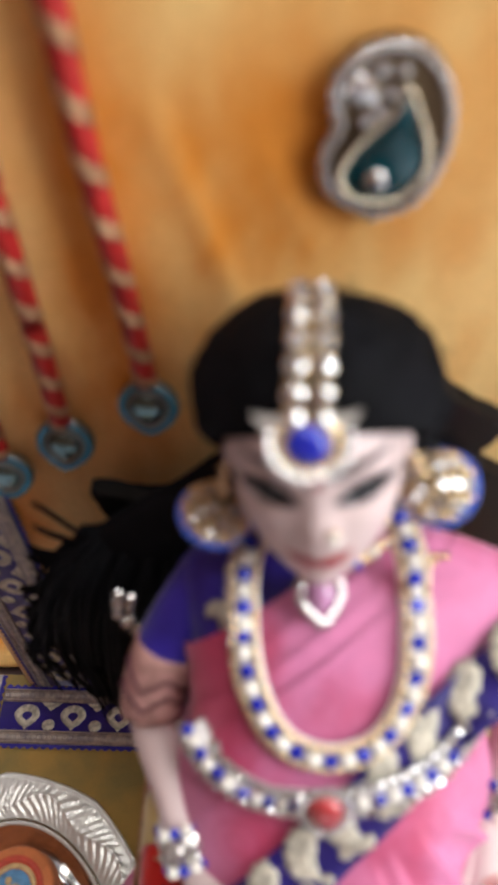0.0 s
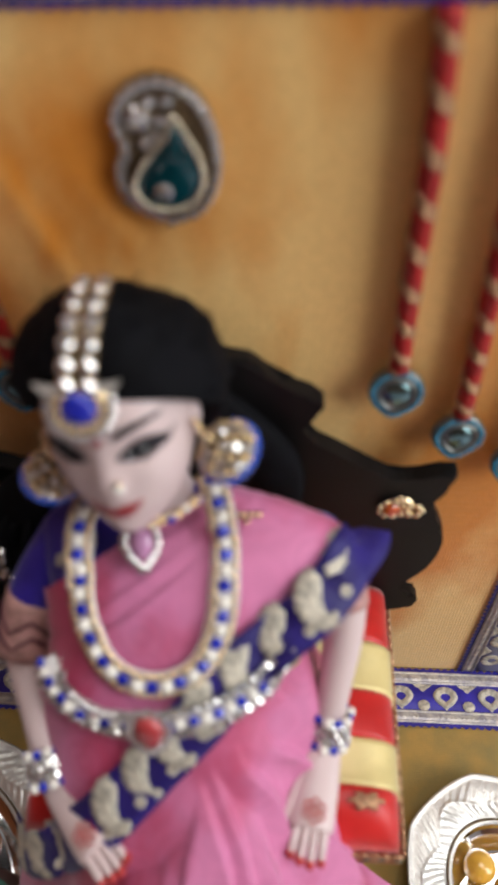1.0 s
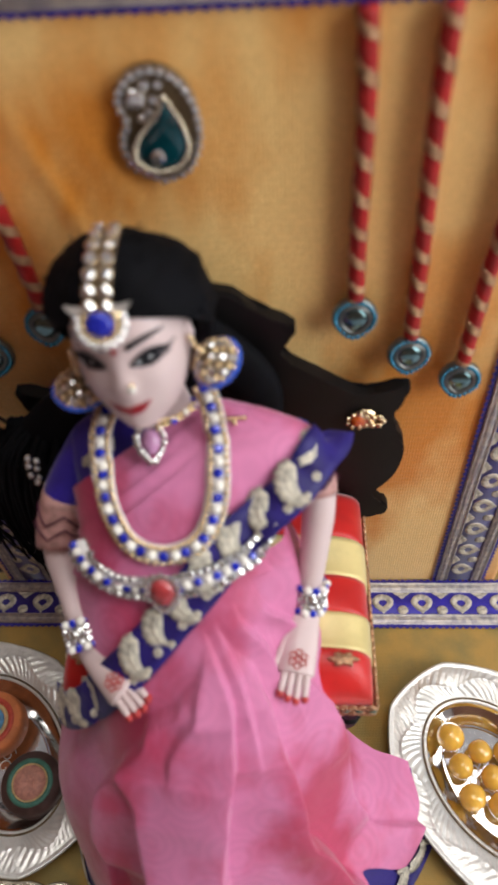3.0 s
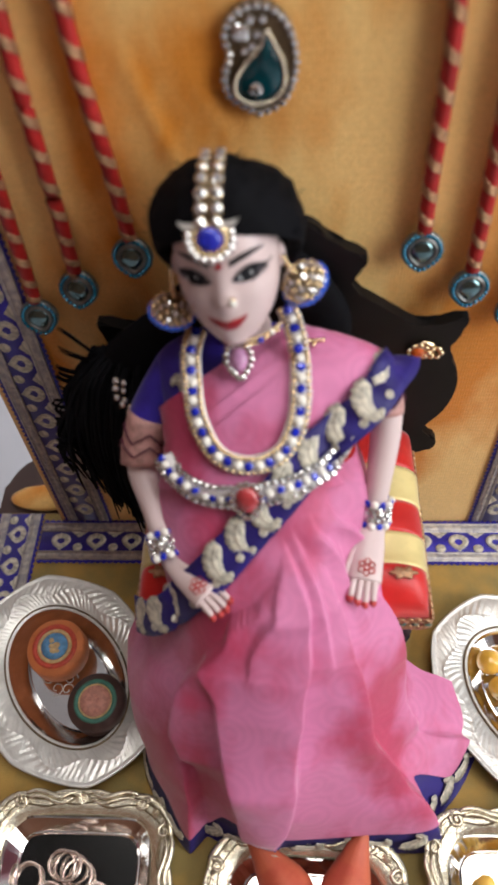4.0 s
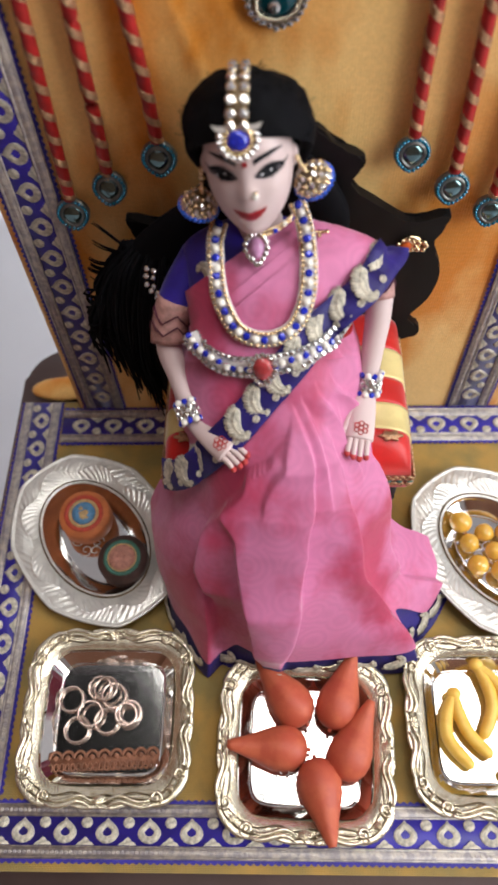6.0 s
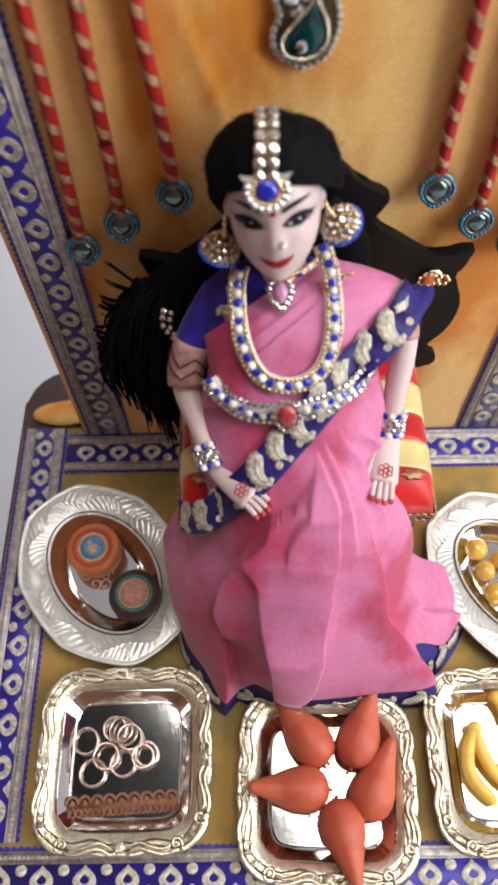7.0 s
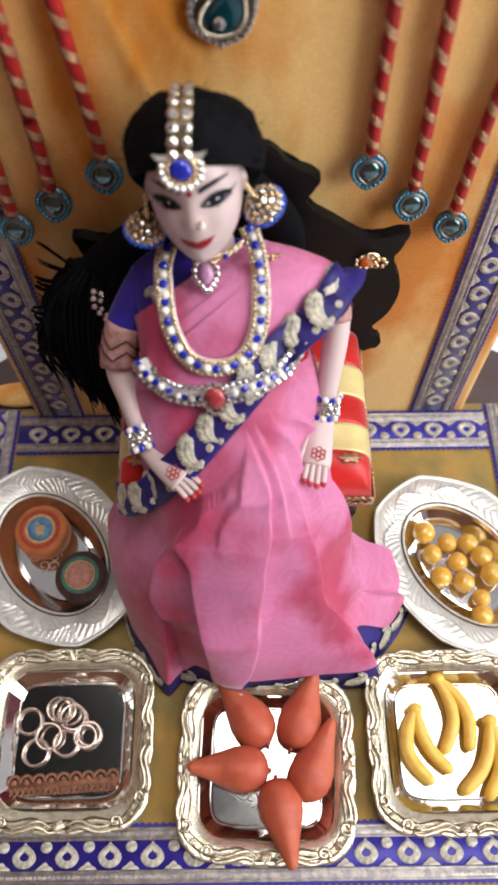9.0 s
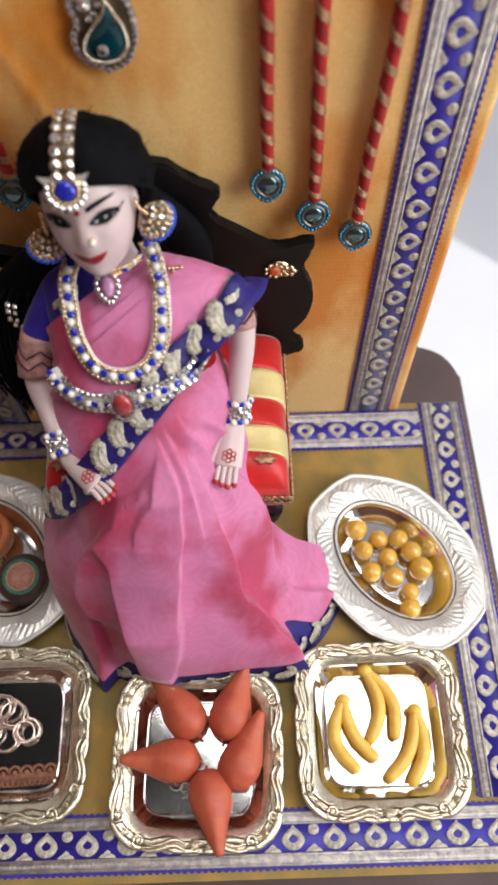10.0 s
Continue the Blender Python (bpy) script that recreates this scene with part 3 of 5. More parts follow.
def square_tray(x, y, turn, metal, label, engraved=False):
    thing = empty("serving_tray", pose(x, y, 0.0004, 0, 0, turn), label, "tray", "square trays")
    n = 96
    def ring(r, z, wave=0.0, power=5.0):
        out = []
        for i in range(n):
            a = 2 * math.pi * i / n + math.pi / n
            c, s = math.cos(a), math.sin(a)
            k = r / ((abs(c) ** power + abs(s) ** power) ** (1 / power))
            k *= 1 + wave * (0.55 * math.cos(8 * a) + 0.45 * math.cos(4 * a + math.pi) - 0.25 * math.cos(16 * a))
            out.append((k * c, k * s, z))
        return out
    bm = bmesh.new()
    loft(bm, [ring(0.0300, 0.0), ring(0.0320, 0.0002), ring(0.0352, 0.0060), ring(0.0362, 0.0092), ring(0.041, 0.0096, 0.01, 4.2), ring(0.0445, 0.0102, 0.03, 3.8), ring(0.0462, 0.0110, 0.045, 3.6), ring(0.0470, 0.0100, 0.05, 3.6), ring(0.0462, 0.0086, 0.045, 3.6), ring(0.036, 0.008), ring(0.033, 0.0)], True, (False, False))
    part("rim", bm, metal, thing)
    bm = bmesh.new()
    loft(bm, [ring(0.0282, 0.0010, 0, 7), ring(0.0288, 0.0016, 0, 7), ring(0.0294, 0.0014, 0, 7), ring(0.0344, 0.0066, 0, 7), ring(0.0350, 0.0086, 0, 7)], True, (True, False))
    part("well", bm, MIRROR, thing, "mirror-polished sunken well", False)
    bm = bmesh.new()
    for k in range(7 if engraved else 0):
        cx, cy = 0.006 * math.cos(k * 0.9) - 0.006, 0.006 * math.sin(k * 0.9) - 0.010
        tube(bm, [Vector((cx + 0.0045 * (1 - t * 0.75) * math.cos(k * 0.9 + t * 7), cy + 0.0045 * (1 - t * 0.75) * math.sin(k * 0.9 + t * 7), 0.0011)) for t in (i / 18 for i in range(19))], 0.00032, 5)
    if engraved:
        part("engraving", bm, RIM_SILVER, thing, "frosted swirl engraving")
    # raised edge: long scrolls and shells
    def edge(a, lift=0.0):
        c, s = math.cos(a), math.sin(a)
        k = 0.0455 / ((abs(c) ** 3.6 + abs(s) ** 3.6) ** (1 / 3.6))
        k *= 1 + 0.045 * (0.55 * math.cos(8 * a) + 0.45 * math.cos(4 * a + math.pi) - 0.25 * math.cos(16 * a))
        return Vector((k * c, k * s, 0.0108 + lift))
    # Thin dark tubes put the shade of the rim's crevices into its shape.
    for off, r in ((0.0016, 0.00045), (0.0052, 0.00040)):
        line = []
        for i in range(97):
            p = edge(2 * math.pi * i / 96)
            p *= 1 - (off + 0.0006 * math.sin(i * math.pi / 3)) / p.length
            p.z = 0.01105 if off < 0.003 else 0.01055
            line.append(p)
        bm = bmesh.new()
        tube(bm, line, r, 5, False, flat=1.2)
        part("groove_line", bm, DARK_METAL, thing, "dark line painted along the groove")
    for q in range(4):
        for side in (-1, 1):
            mid = q * math.pi / 2
            for off, r in ((0.0, 0.0015), (0.0028, 0.0011)):
                line = []
                for i in range(22):
                    t = i / 21
                    a = mid + side * (0.10 + 0.46 * t)
                    p = edge(a)
                    p *= 1 - (off + 0.0022 * math.sin(math.pi * t * 2)) / p.length
                    p.z = 0.0112
                    line.append(p)
                bm = bmesh.new()
                tube(bm, line, lambda t, r=r: r * (0.35 + 0.65 * math.sin(math.pi * (0.1 + 0.8 * t))), 6)
                part("scroll", bm, metal, thing)
            # curl at the corner
            a = mid + side * 0.62
            p = edge(a)
            p *= 1 - 0.0035 / p.length
            bm = bmesh.new()
            tube(bm, [p + Vector((0.0034 * (1 - t * 0.8) * math.cos(a + side * t * 8), 0.0034 * (1 - t * 0.8) * math.sin(a + side * t * 8), 0.0004)) for t in (i / 20 for i in range(21))], 0.0010, 6)
            part("curl", bm, metal, thing)
        part("shell", fan(edge(mid), mid + math.pi, 1.1, 0.0062, 7), metal, thing)
        a = mid + math.pi / 4
        part("corner_leaf", fan(edge(a) * (1 - 0.001 / edge(a).length), a + math.pi, 0.85, 0.0048, 5), metal, thing)
    return thing


square_tray(-0.0895, -0.2065, 0, RIM_GOLD, "ornate silver tray holding rose gold rings and lace")
square_tray(0.0170, -0.2215, -2, RIM_GOLD, "ornate silver tray holding terracotta coconuts", True)
square_tray(0.1175, -0.2100, 0, RIM_GOLD, "ornate champagne silver tray holding clay bananas")


# ---- oval platters ----
def oval_platter(x, y, turn, label):
    thing = empty("oval_platter", pose(x, y, 0.0006, 0, 0, turn), label, "platter", "oval platters")
    n = 384
    def ring(a0, b0, z, wave=0.0, groove=0.0):
        out = []
        for i in range(n):
            a = 2 * math.pi * i / n
            w = 1 + wave * (0.9 - 1.6 * abs(math.cos(4 * a)))
            out.append((a0 * w * math.cos(a), b0 * w * math.sin(a), z + (feather(a, groove) if groove else 0)))
        return out
    def feather(a, t):
        """Relief of the rim: a curved plume in each of eight bays, with barbs slanting off its spine."""
        u = (a * 8 / (2 * math.pi) + 0.5) % 1.0 - 0.5
        spine = 0.30 + 0.42 * math.cos(math.pi * u) ** 2
        side = t - spine
        barb = math.sin(2 * math.pi * (10.5 * u + 3.2 * abs(side)) + (0.6 if side > 0 else 0))
        edge = min(1.0, 6 * t, 6 * (1 - t), 9 * (0.5 - abs(u)) + 0.15)
        return edge * (0.00021 * barb + 0.00045 * math.exp(-(side / 0.05) ** 2) + 0.0005 * math.exp(-((0.5 - abs(u)) / 0.035) ** 2))
    rows = [ring(0.037, 0.0235, 0.0), ring(0.0385, 0.0255, 0.004), ring(0.0405, 0.0275, 0.0092), ring(0.0420, 0.0290, 0.0104), ring(0.0432, 0.0302, 0.0098)]
    for k in range(26):
        t = (k + 1) / 27
        rows.append(ring(0.0432 + 0.0158 * t, 0.0302 + 0.0148 * t, 0.0098 + 0.0020 * t + 0.0012 * math.sin(math.pi * t), 0.020 * t, t))
    rows += [ring(0.0596, 0.0456, 0.0120, 0.020), ring(0.0606, 0.0466, 0.0126, 0.020), ring(0.0612, 0.0472, 0.0116, 0.020), ring(0.060, 0.046, 0.0104, 0.020), ring(0.043, 0.030, 0.0085)]
    bm = loft(bmesh.new(), rows)
    part("rim", bm, RIM_SILVER, thing, "embossed silver rim with leaf pattern")
    bm = bmesh.new()
    loft(bm, [ring(0.0305, 0.0185, 0.0008), ring(0.0310, 0.0190, 0.0013), ring(0.0318, 0.0198, 0.0012), ring(0.0396, 0.0266, 0.0080), ring(0.0408, 0.0278, 0.0096)], True, (True, False))
    part("well", bm, MIRROR, thing, "mirror-polished sunken well", False)
    # Dark ring painted in for the reflection between well and rim.
    bm = bmesh.new()
    tube(bm, [Vector(q) for q in ring(0.0428, 0.0298, 0.0102)[::4]] + [Vector(ring(0.0428, 0.0298, 0.0102)[0])], 0.0006, 6, False)
    part("groove_line", bm, DARK_METAL, thing, "dark line painted along the groove")
    bm = bmesh.new()
    for k in range(6):
        cx, cy = 0.008 * math.cos(k * 1.05) - 0.004, 0.005 * math.sin(k * 1.05) - 0.004
        tube(bm, [Vector((cx + 0.004 * (1 - t * 0.75) * math.cos(k * 1.05 + t * 7), cy + 0.004 * (1 - t * 0.75) * math.sin(k * 1.05 + t * 7), 0.0009)) for t in (i / 18 for i in range(19))], 0.0003, 5)
    part("engraving", bm, RIM_SILVER, thing, "frosted swirl engraving")
    return thing


oval_platter(-0.1085, -0.1030, -52, "oval silver platter holding two painted clay discs")
oval_platter(0.1365, -0.1130, -52, "oval silver platter holding small golden sweets")


# ---- what lies on the trays ----
def clay_disc(x, y, z, r, h, tilt, bands, label):
    thing = empty("clay_disc", pose(x, y, z, tilt, 0, 0), label, "clay disc", "clay discs")
    bm = lathe([(r * 0.9, 0), (r, h * 0.2), (r, h * 0.8), (r * 0.93, h), (r * 0.2, h)], 40)
    part("body", bm, bands[0], thing)
    for k, (q0, q1, m) in enumerate(bands[1]):
        prof = [(max(q0, 0.0005) * r, h - 0.0004), (max(q0, 0.0005) * r, h + 0.0005 + 0.0001 * k), (q1 * r, h + 0.0005 + 0.0001 * k), (q1 * r, h - 0.0004)]
        part("painted_ring", lathe(prof, 36), m, thing)
    rng = random.Random(int(r * 1e5))
    bm = bmesh.new()
    for k in range(9):
        a, d = rng.uniform(0, 6.28), rng.uniform(0.05, 0.24) * r
        blob(bm, (d * math.cos(a), d * math.sin(a), h + 0.0006), (rng.uniform(0.0012, 0.0024), rng.uniform(0.001, 0.002), 0.0007), 8, 6)
    part("raised_motif", bm, bands[2], thing)


clay_disc(-0.1145, -0.0905, 0.0045, 0.0158, 0.0150, 4, (CLAY_ORANGE, ((0.60, 0.76, CLAY_RED), (0.47, 0.58, CLAY_SAND), (0.0, 0.45, CLAY_BLUE)), CLAY_SAND), "round orange clay disc with blue centre on the platter")
clay_disc(-0.0885, -0.1190, 0.0045, 0.0150, 0.0140, 3, (CLAY_DARK, ((0.59, 0.74, CLAY_GREEN), (0.53, 0.58, CLAY_SAND), (0.0, 0.52, CLAY_PINK)), CLAY_PINK), "round dark brown clay disc with pink centre on the platter")


def sweet(x, y, z, r, k):
    bm = bmesh.new()
    rng = random.Random(k)
    blob(bm, (0, 0, 0), (r, r * 0.98, r * 0.92), 20, 14, shape=lambda p: p * (1 + 0.05 * noise.noise(p * 250 + Vector((k, 0, 0)))))
    ob = link("sweet_ball", bm, LADDU)
    ob.matrix_basis = pose(x, y, z, 0, 0, rng.uniform(0, 360))
    tagged(ob, "glossy golden yellow sweet ball on the oval platter", "sweet", "sweet balls")


for k, (x, y, r) in enumerate(((0.1155, -0.0930, 6.9), (0.1190, -0.1065, 6.0), (0.1290, -0.0995, 5.8), (0.1412, -0.1000, 6.2), (0.1335, -0.1115, 5.9), (0.1225, -0.1205, 6.4), (0.1355, -0.1240, 6.3), (0.1480, -0.1085, 6.6), (0.1525, -0.1195, 7.2), (0.1445, -0.1335, 5.4), (0.1430, -0.1440, 6.4))):
    sweet(x, y, 0.0022 + r / 1000 * 0.92, r / 1000, k)


def coconut(x, y, turn, k, size=1.0):
    bm = bmesh.new()
    rows = []
    prof = [(-0.0125, 0.0015), (-0.0118, 0.0048), (-0.0095, 0.0085), (-0.005, 0.0112), (0.0, 0.0120), (0.006, 0.0112), (0.012, 0.0090), (0.018, 0.0066), (0.024, 0.0046), (0.029, 0.0030), (0.0315, 0.0020)]
    for u, r in prof:
        row = []
        for i in range(20):
            a = 2 * math.pi * i / 20
            ridge = 1 + (0.16 if u > 0.004 else 0.05) * max(0, math.cos(3 * a + 1.57)) ** 3
            squash = 0.92 if u < 0.01 else 0.8
            row.append((u * size, r * ridge * math.cos(a) * size, (r * squash * ridge * math.sin(a) + 0.004 * max(u - 0.012, 0) / 0.02) * size))
        rows.append(row)
    loft(bm, rows, True, (True, True))
    tube(bm, [Vector((-0.0120, 0, 0)) * size, Vector((-0.0142, 0.0004, 0.0006)) * size], 0.0010, 6)
    ob = link("clay_coconut", bm, TERRACOTTA)
    ob.matrix_basis = pose(x, y, 0.0022 + 0.0108 * size, 0, -5, turn)
    tagged(ob, "terracotta clay coconut with pointed tip on the tray", "coconut", "clay coconuts")


for k, (bx, by, tx, ty, s) in enumerate(((0.0105, -0.2015, -0.0095, -0.1765, 0.96), (0.0345, -0.2025, 0.0440, -0.1760, 0.96), (0.0395, -0.2275, 0.0530, -0.1990, 0.96), (0.0060, -0.2235, -0.0260, -0.2225, 0.96), (0.0235, -0.2400, 0.0285, -0.2680, 0.96))):
    coconut(bx, by, math.degrees(math.atan2(ty - by, tx - bx)), k, s)


def banana_pair(stem, tips, k):
    thing = empty("clay_banana_pair", pose(0, 0, 0.0022), "pair of joined yellow clay bananas on the tray", "banana", "clay bananas")
    for tip, bow in tips:
        a, b = Vector((*stem, 0.0058)), Vector((*tip, 0.0042))
        side = (b - a).cross(Vector((0, 0, 1))).normalized() * bow
        line = spline([a, a.lerp(b, 0.3) + side * 0.85, a.lerp(b, 0.62) + side, b], 7)
        bm = bmesh.new()
        tube(bm, line, lambda t: 0.0036 * min(1, 0.66 + 1.2 * t) * (1 - max(0, t - 0.80) ** 2 * 10) * (0.25 if t > 0.99 else 1), 12)
        part("banana", bm, BANANA, thing)
    bm = bmesh.new()
    blob(bm, (*stem, 0.0058), (0.0042, 0.0036, 0.0034), 10, 8)
    part("stem", bm, BANANA, thing)


banana_pair((0.1125, -0.1790), (((0.1112, -0.2175), -0.0065), ((0.1255, -0.2165), -0.0070)), 0)
banana_pair((0.0985, -0.1945), (((0.1045, -0.2320), 0.0085), ((0.1150, -0.2265), 0.0040)), 1)
banana_pair((0.1380, -0.2010), (((0.1185, -0.2370), -0.0050), ((0.1310, -0.2400), -0.0060)), 2)


def finger_ring(x, y, z, r, tilt, turn, k):
    bm = bmesh.new()
    loop = [Vector((r * math.cos(a), r * math.sin(a), 0)) for a in (2 * math.pi * i / 36 for i in range(37))]
    loop = [p * 0.74 for p in loop]
    tube(bm, loop, lambda t: 0.00075 * (1 + 0.16 * math.sin(t * 2 * math.pi * 18)), 8, False, flat=1.1)
    ob = link("bangle", bm, COPPER)
    ob.matrix_basis = pose(x, y, z, tilt, 0, turn)
    tagged(ob, "rose gold miniature bangle on the mirror tray", "bangle", "bangles")


for k, q in enumerate(((-0.112, -0.1975, 0.0034, 0.0088, 3, 0), (-0.107, -0.2135, 0.0034, 0.0090, -3, 40), (-0.100, -0.2055, 0.0062, 0.0088, 7, 80), (-0.0965, -0.1915, 0.0040, 0.0082, 12, 10), (-0.0925, -0.1925, 0.0075, 0.0084, -8, 60), (-0.0880, -0.1960, 0.0058, 0.0088, 10, 120), (-0.0910, -0.2090, 0.0040, 0.0086, 4, 20), (-0.0785, -0.2045, 0.0048, 0.0080, 14, 75), (-0.0800, -0.2060, 0.0075, 0.0076, 10, 75))):
    finger_ring(*q, k)


def lace_strip():
    bm = bmesh.new()
    box(bm, -0.0295, 0.0295, -0.0035, 0.0015, 0.0022, 0.0032)
    for i in range(9):
        x = -0.026 + i * 0.0065
        line = [Vector((x + 0.0032 * math.cos(a), 0.001 + 0.0038 * math.sin(a), 0.0034)) for a in (math.pi * k / 8 for k in range(9))]
        tube(bm, line, 0.0008, 6)
        blob(bm, (x, 0.0016, 0.0034), (0.0016, 0.0016, 0.0008), 8, 5)
    for i in range(20):
        x = -0.0285 + i * 0.003
        loop = [Vector((x + 0.0012 * math.cos(a), -0.0032 + 0.002 * math.sin(a), 0.0036)) for a in (2 * math.pi * k / 8 for k in range(9))]
        tube(bm, loop, 0.0005, 5, False)
    ob = link("lace_strip", bm, LACE)
    ob.matrix_basis = pose(-0.0905, -0.2285, 0.0, 0, 0, 3)
    tagged(ob, "scalloped brown lace strip lying on the mirror tray", "lace")


lace_strip()


# ---- chair ----
def chair():
    thing = empty("doll_chair", pose(0.0080, 0, 0), "black cut-out doll chair with red and gold striped seat", "chair")
    half = [(0.0, 0.232), (0.012, 0.231), (0.020, 0.222), (0.027, 0.2185), (0.0325, 0.2155), (0.0325, 0.211), (0.027, 0.205), (0.029, 0.199), (0.040, 0.191), (0.052, 0.182), (0.060, 0.1785), (0.068, 0.1815), (0.0755, 0.1835), (0.0755, 0.178), (0.0715, 0.171), (0.0715, 0.162), (0.0765, 0.151), (0.0775, 0.139), (0.0745, 0.125), (0.068, 0.114), (0.066, 0.108), (0.072, 0.104), (0.075, 0.099), (0.073, 0.093), (0.064, 0.092), (0.060, 0.085), (0.058, 0.060)]
    right = spline([Vector((x, z, 0)) for x, z in half], 3)
    outline = [(p.x, p.y) for p in right] + [(-p.x, p.y) for p in reversed(right[1:])]
    bm = plate(bmesh.new(), outline, -0.003, 0.003)
    bmesh.ops.bevel(bm, geom=[e for e in bm.edges if abs(e.verts[0].co.z - e.verts[1].co.z) < 1e-6], offset=0.001, segments=2, affect="EDGES")
    ob = part("backrest", bm, BLACK, thing, "", False)
    ob.matrix_basis = pose(0, -0.0135, 0, 90, 0, 0)
    bm = box(bmesh.new(), -0.060, 0.060, -0.100, -0.012, 0.078, 0.090, 0.002)
    part("seat_frame", bm, BLACK, thing)
    for sx in (-1, 1):
        for y in (-0.093, -0.018):
            bm = bmesh.new()
            tube(bm, spline([(sx * 0.052, y, 0.080), (sx * 0.055, y - 0.003, 0.055), (sx * 0.050, y, 0.025), (sx * 0.054, y - 0.004, 0.001)], 5), lambda t: 0.0065 - 0.0025 * t, 10)
            part("leg", bm, BLACK, thing)
    # cushion: stripes run across, the front one rolls over the edge
    cushion = empty("cushion", Matrix())
    cushion.parent = thing
    cuts = [(-0.017, -0.0425, RED_VELVET), (-0.0425, -0.0595, YELLOW_SATIN), (-0.0595, -0.0765, RED_VELVET), (-0.0765, -0.0910, YELLOW_SATIN), (-0.0910, -0.1060, RED_VELVET)]
    def section(y, grow=0.0):
        edge = max(0.0, (-0.0915 - y) / 0.0145)
        back = max(0.0, (y + 0.022) / 0.005)
        top = 0.119 - 0.012 * edge ** 2 - 0.004 * back + 0.0012 * math.sin((y + 0.017) * 200)
        w, pts = 0.0622 + grow, []
        for i in range(25):
            a = math.pi * i / 24
            c, s = math.cos(a), math.sin(a)
            pts.append((w * math.copysign(abs(c) ** 0.35, c), y, 0.089 + (top - 0.089) * abs(s) ** 0.4))
        return pts
    for y0, y1, m in cuts:
        bm = bmesh.new()
        loft(bm, [section(y0 + (y1 - y0) * i / 8, 0.0006 if m is YELLOW_SATIN else 0) for i in range(9)], True, (True, True))
        part("stripe", bm, m, cushion, "red satin stripe" if m is RED_VELVET else "pale gold satin stripe")
    bm = box(bmesh.new(), -0.0622, 0.0622, -0.1060, -0.0155, 0.082, 0.0895, 0.001)
    part("base", bm, RED_VELVET, cushion)
    # braided gold edging round the front and the sides
    for z, amp in ((0.0945, 0.0016), (0.0885, 0.0012)):
        bm = bmesh.new()
        for ph in (0, math.pi):
            line = [Vector((x, -0.1070, z + amp * math.sin(x * 900 + ph))) for x in (-0.0632 + 0.1264 * i / 160 for i in range(161))]
            tube(bm, line, 0.0008, 5)
            for sx in (-1, 1):
                line = [Vector((sx * 0.0638, y, z + amp * math.sin(y * 900 + ph))) for y in (-0.1065 + 0.0875 * i / 120 for i in range(121))]
                tube(bm, line, 0.0008, 5)
        part("braid", bm, GOLD_THREAD, cushion, "braided gold edging")
    bm = bmesh.new()
    for i in range(24):
        blob(bm, (-0.062 + i * 0.0054, -0.1073, 0.0915), (0.0018, 0.0006, 0.0011), 8, 5)
    part("sequin_row", bm, CLAY_GREEN, cushion)
    for sx in (-0.050, 0.050):
        ring = [(2.0 * (0.0026 + 0.0006 * math.cos(6 * a)) * math.cos(a), (0.0026 + 0.0006 * math.cos(6 * a)) * math.sin(a)) for a in (2 * math.pi * q / 36 for q in range(36))]
        bm = bmesh.new()
        loft(bm, [[(sx + x, -0.0958 + y, 0.1172) for x, y in ring], [(sx + x * 0.9, -0.0958 + y * 0.9, 0.1186) for x, y in ring], [(sx + x * 0.55, -0.0958 + y * 0.55, 0.1183) for x, y in ring], [(sx + x * 0.35, -0.0958 + y * 0.35, 0.1187) for x, y in ring]], True, (True, True))
        part("motif", bm, GOLD_THREAD, cushion, "gold embroidered flower")
    return thing


chair()


def chair_gem(x, z):
    thing = empty("jewel_stud", Matrix.Translation((x, -0.0168, z)) @ pose(0, 0, 0, 90, 0, 0), "small gold jewel stud on the chair back", "jewel", "jewel studs")
    gold, stone = bead_data(0.0011, GOLD), gem_data(0.0030, ORANGE_STONE)
    part("setting", lathe([(0.0055, 0), (0.0055, 0.001), (0.004, 0.0018), (0.001, 0.002)], 20), GOLD, thing)
    piece("stone", stone, thing, pose(-0.0025, 0, 0.0018), "orange stone")
    for k in range(9):
        a = 2 * math.pi * k / 9
        piece("bead", gold, thing, pose(-0.0025 + 0.0042 * math.cos(a), 0.0042 * math.sin(a), 0.0016))
    for k in range(6):
        a = 2 * math.pi * k / 6
        piece("petal", gold, thing, pose(0.0045 + 0.0026 * math.cos(a), 0.0026 * math.sin(a), 0.0018) @ Matrix.Scale(1.3, 4))


chair_gem(0.0677, 0.1665)
chair_gem(-0.0505, 0.1665)

# ---- doll: one mesh ----
HEAD = Matrix.Translation((-0.0083, -0.0412, 0.2405)) @ pose(0, 0, 0, -13, 0, 0) @ pose(0, 0, 0, 0, -5, -2)


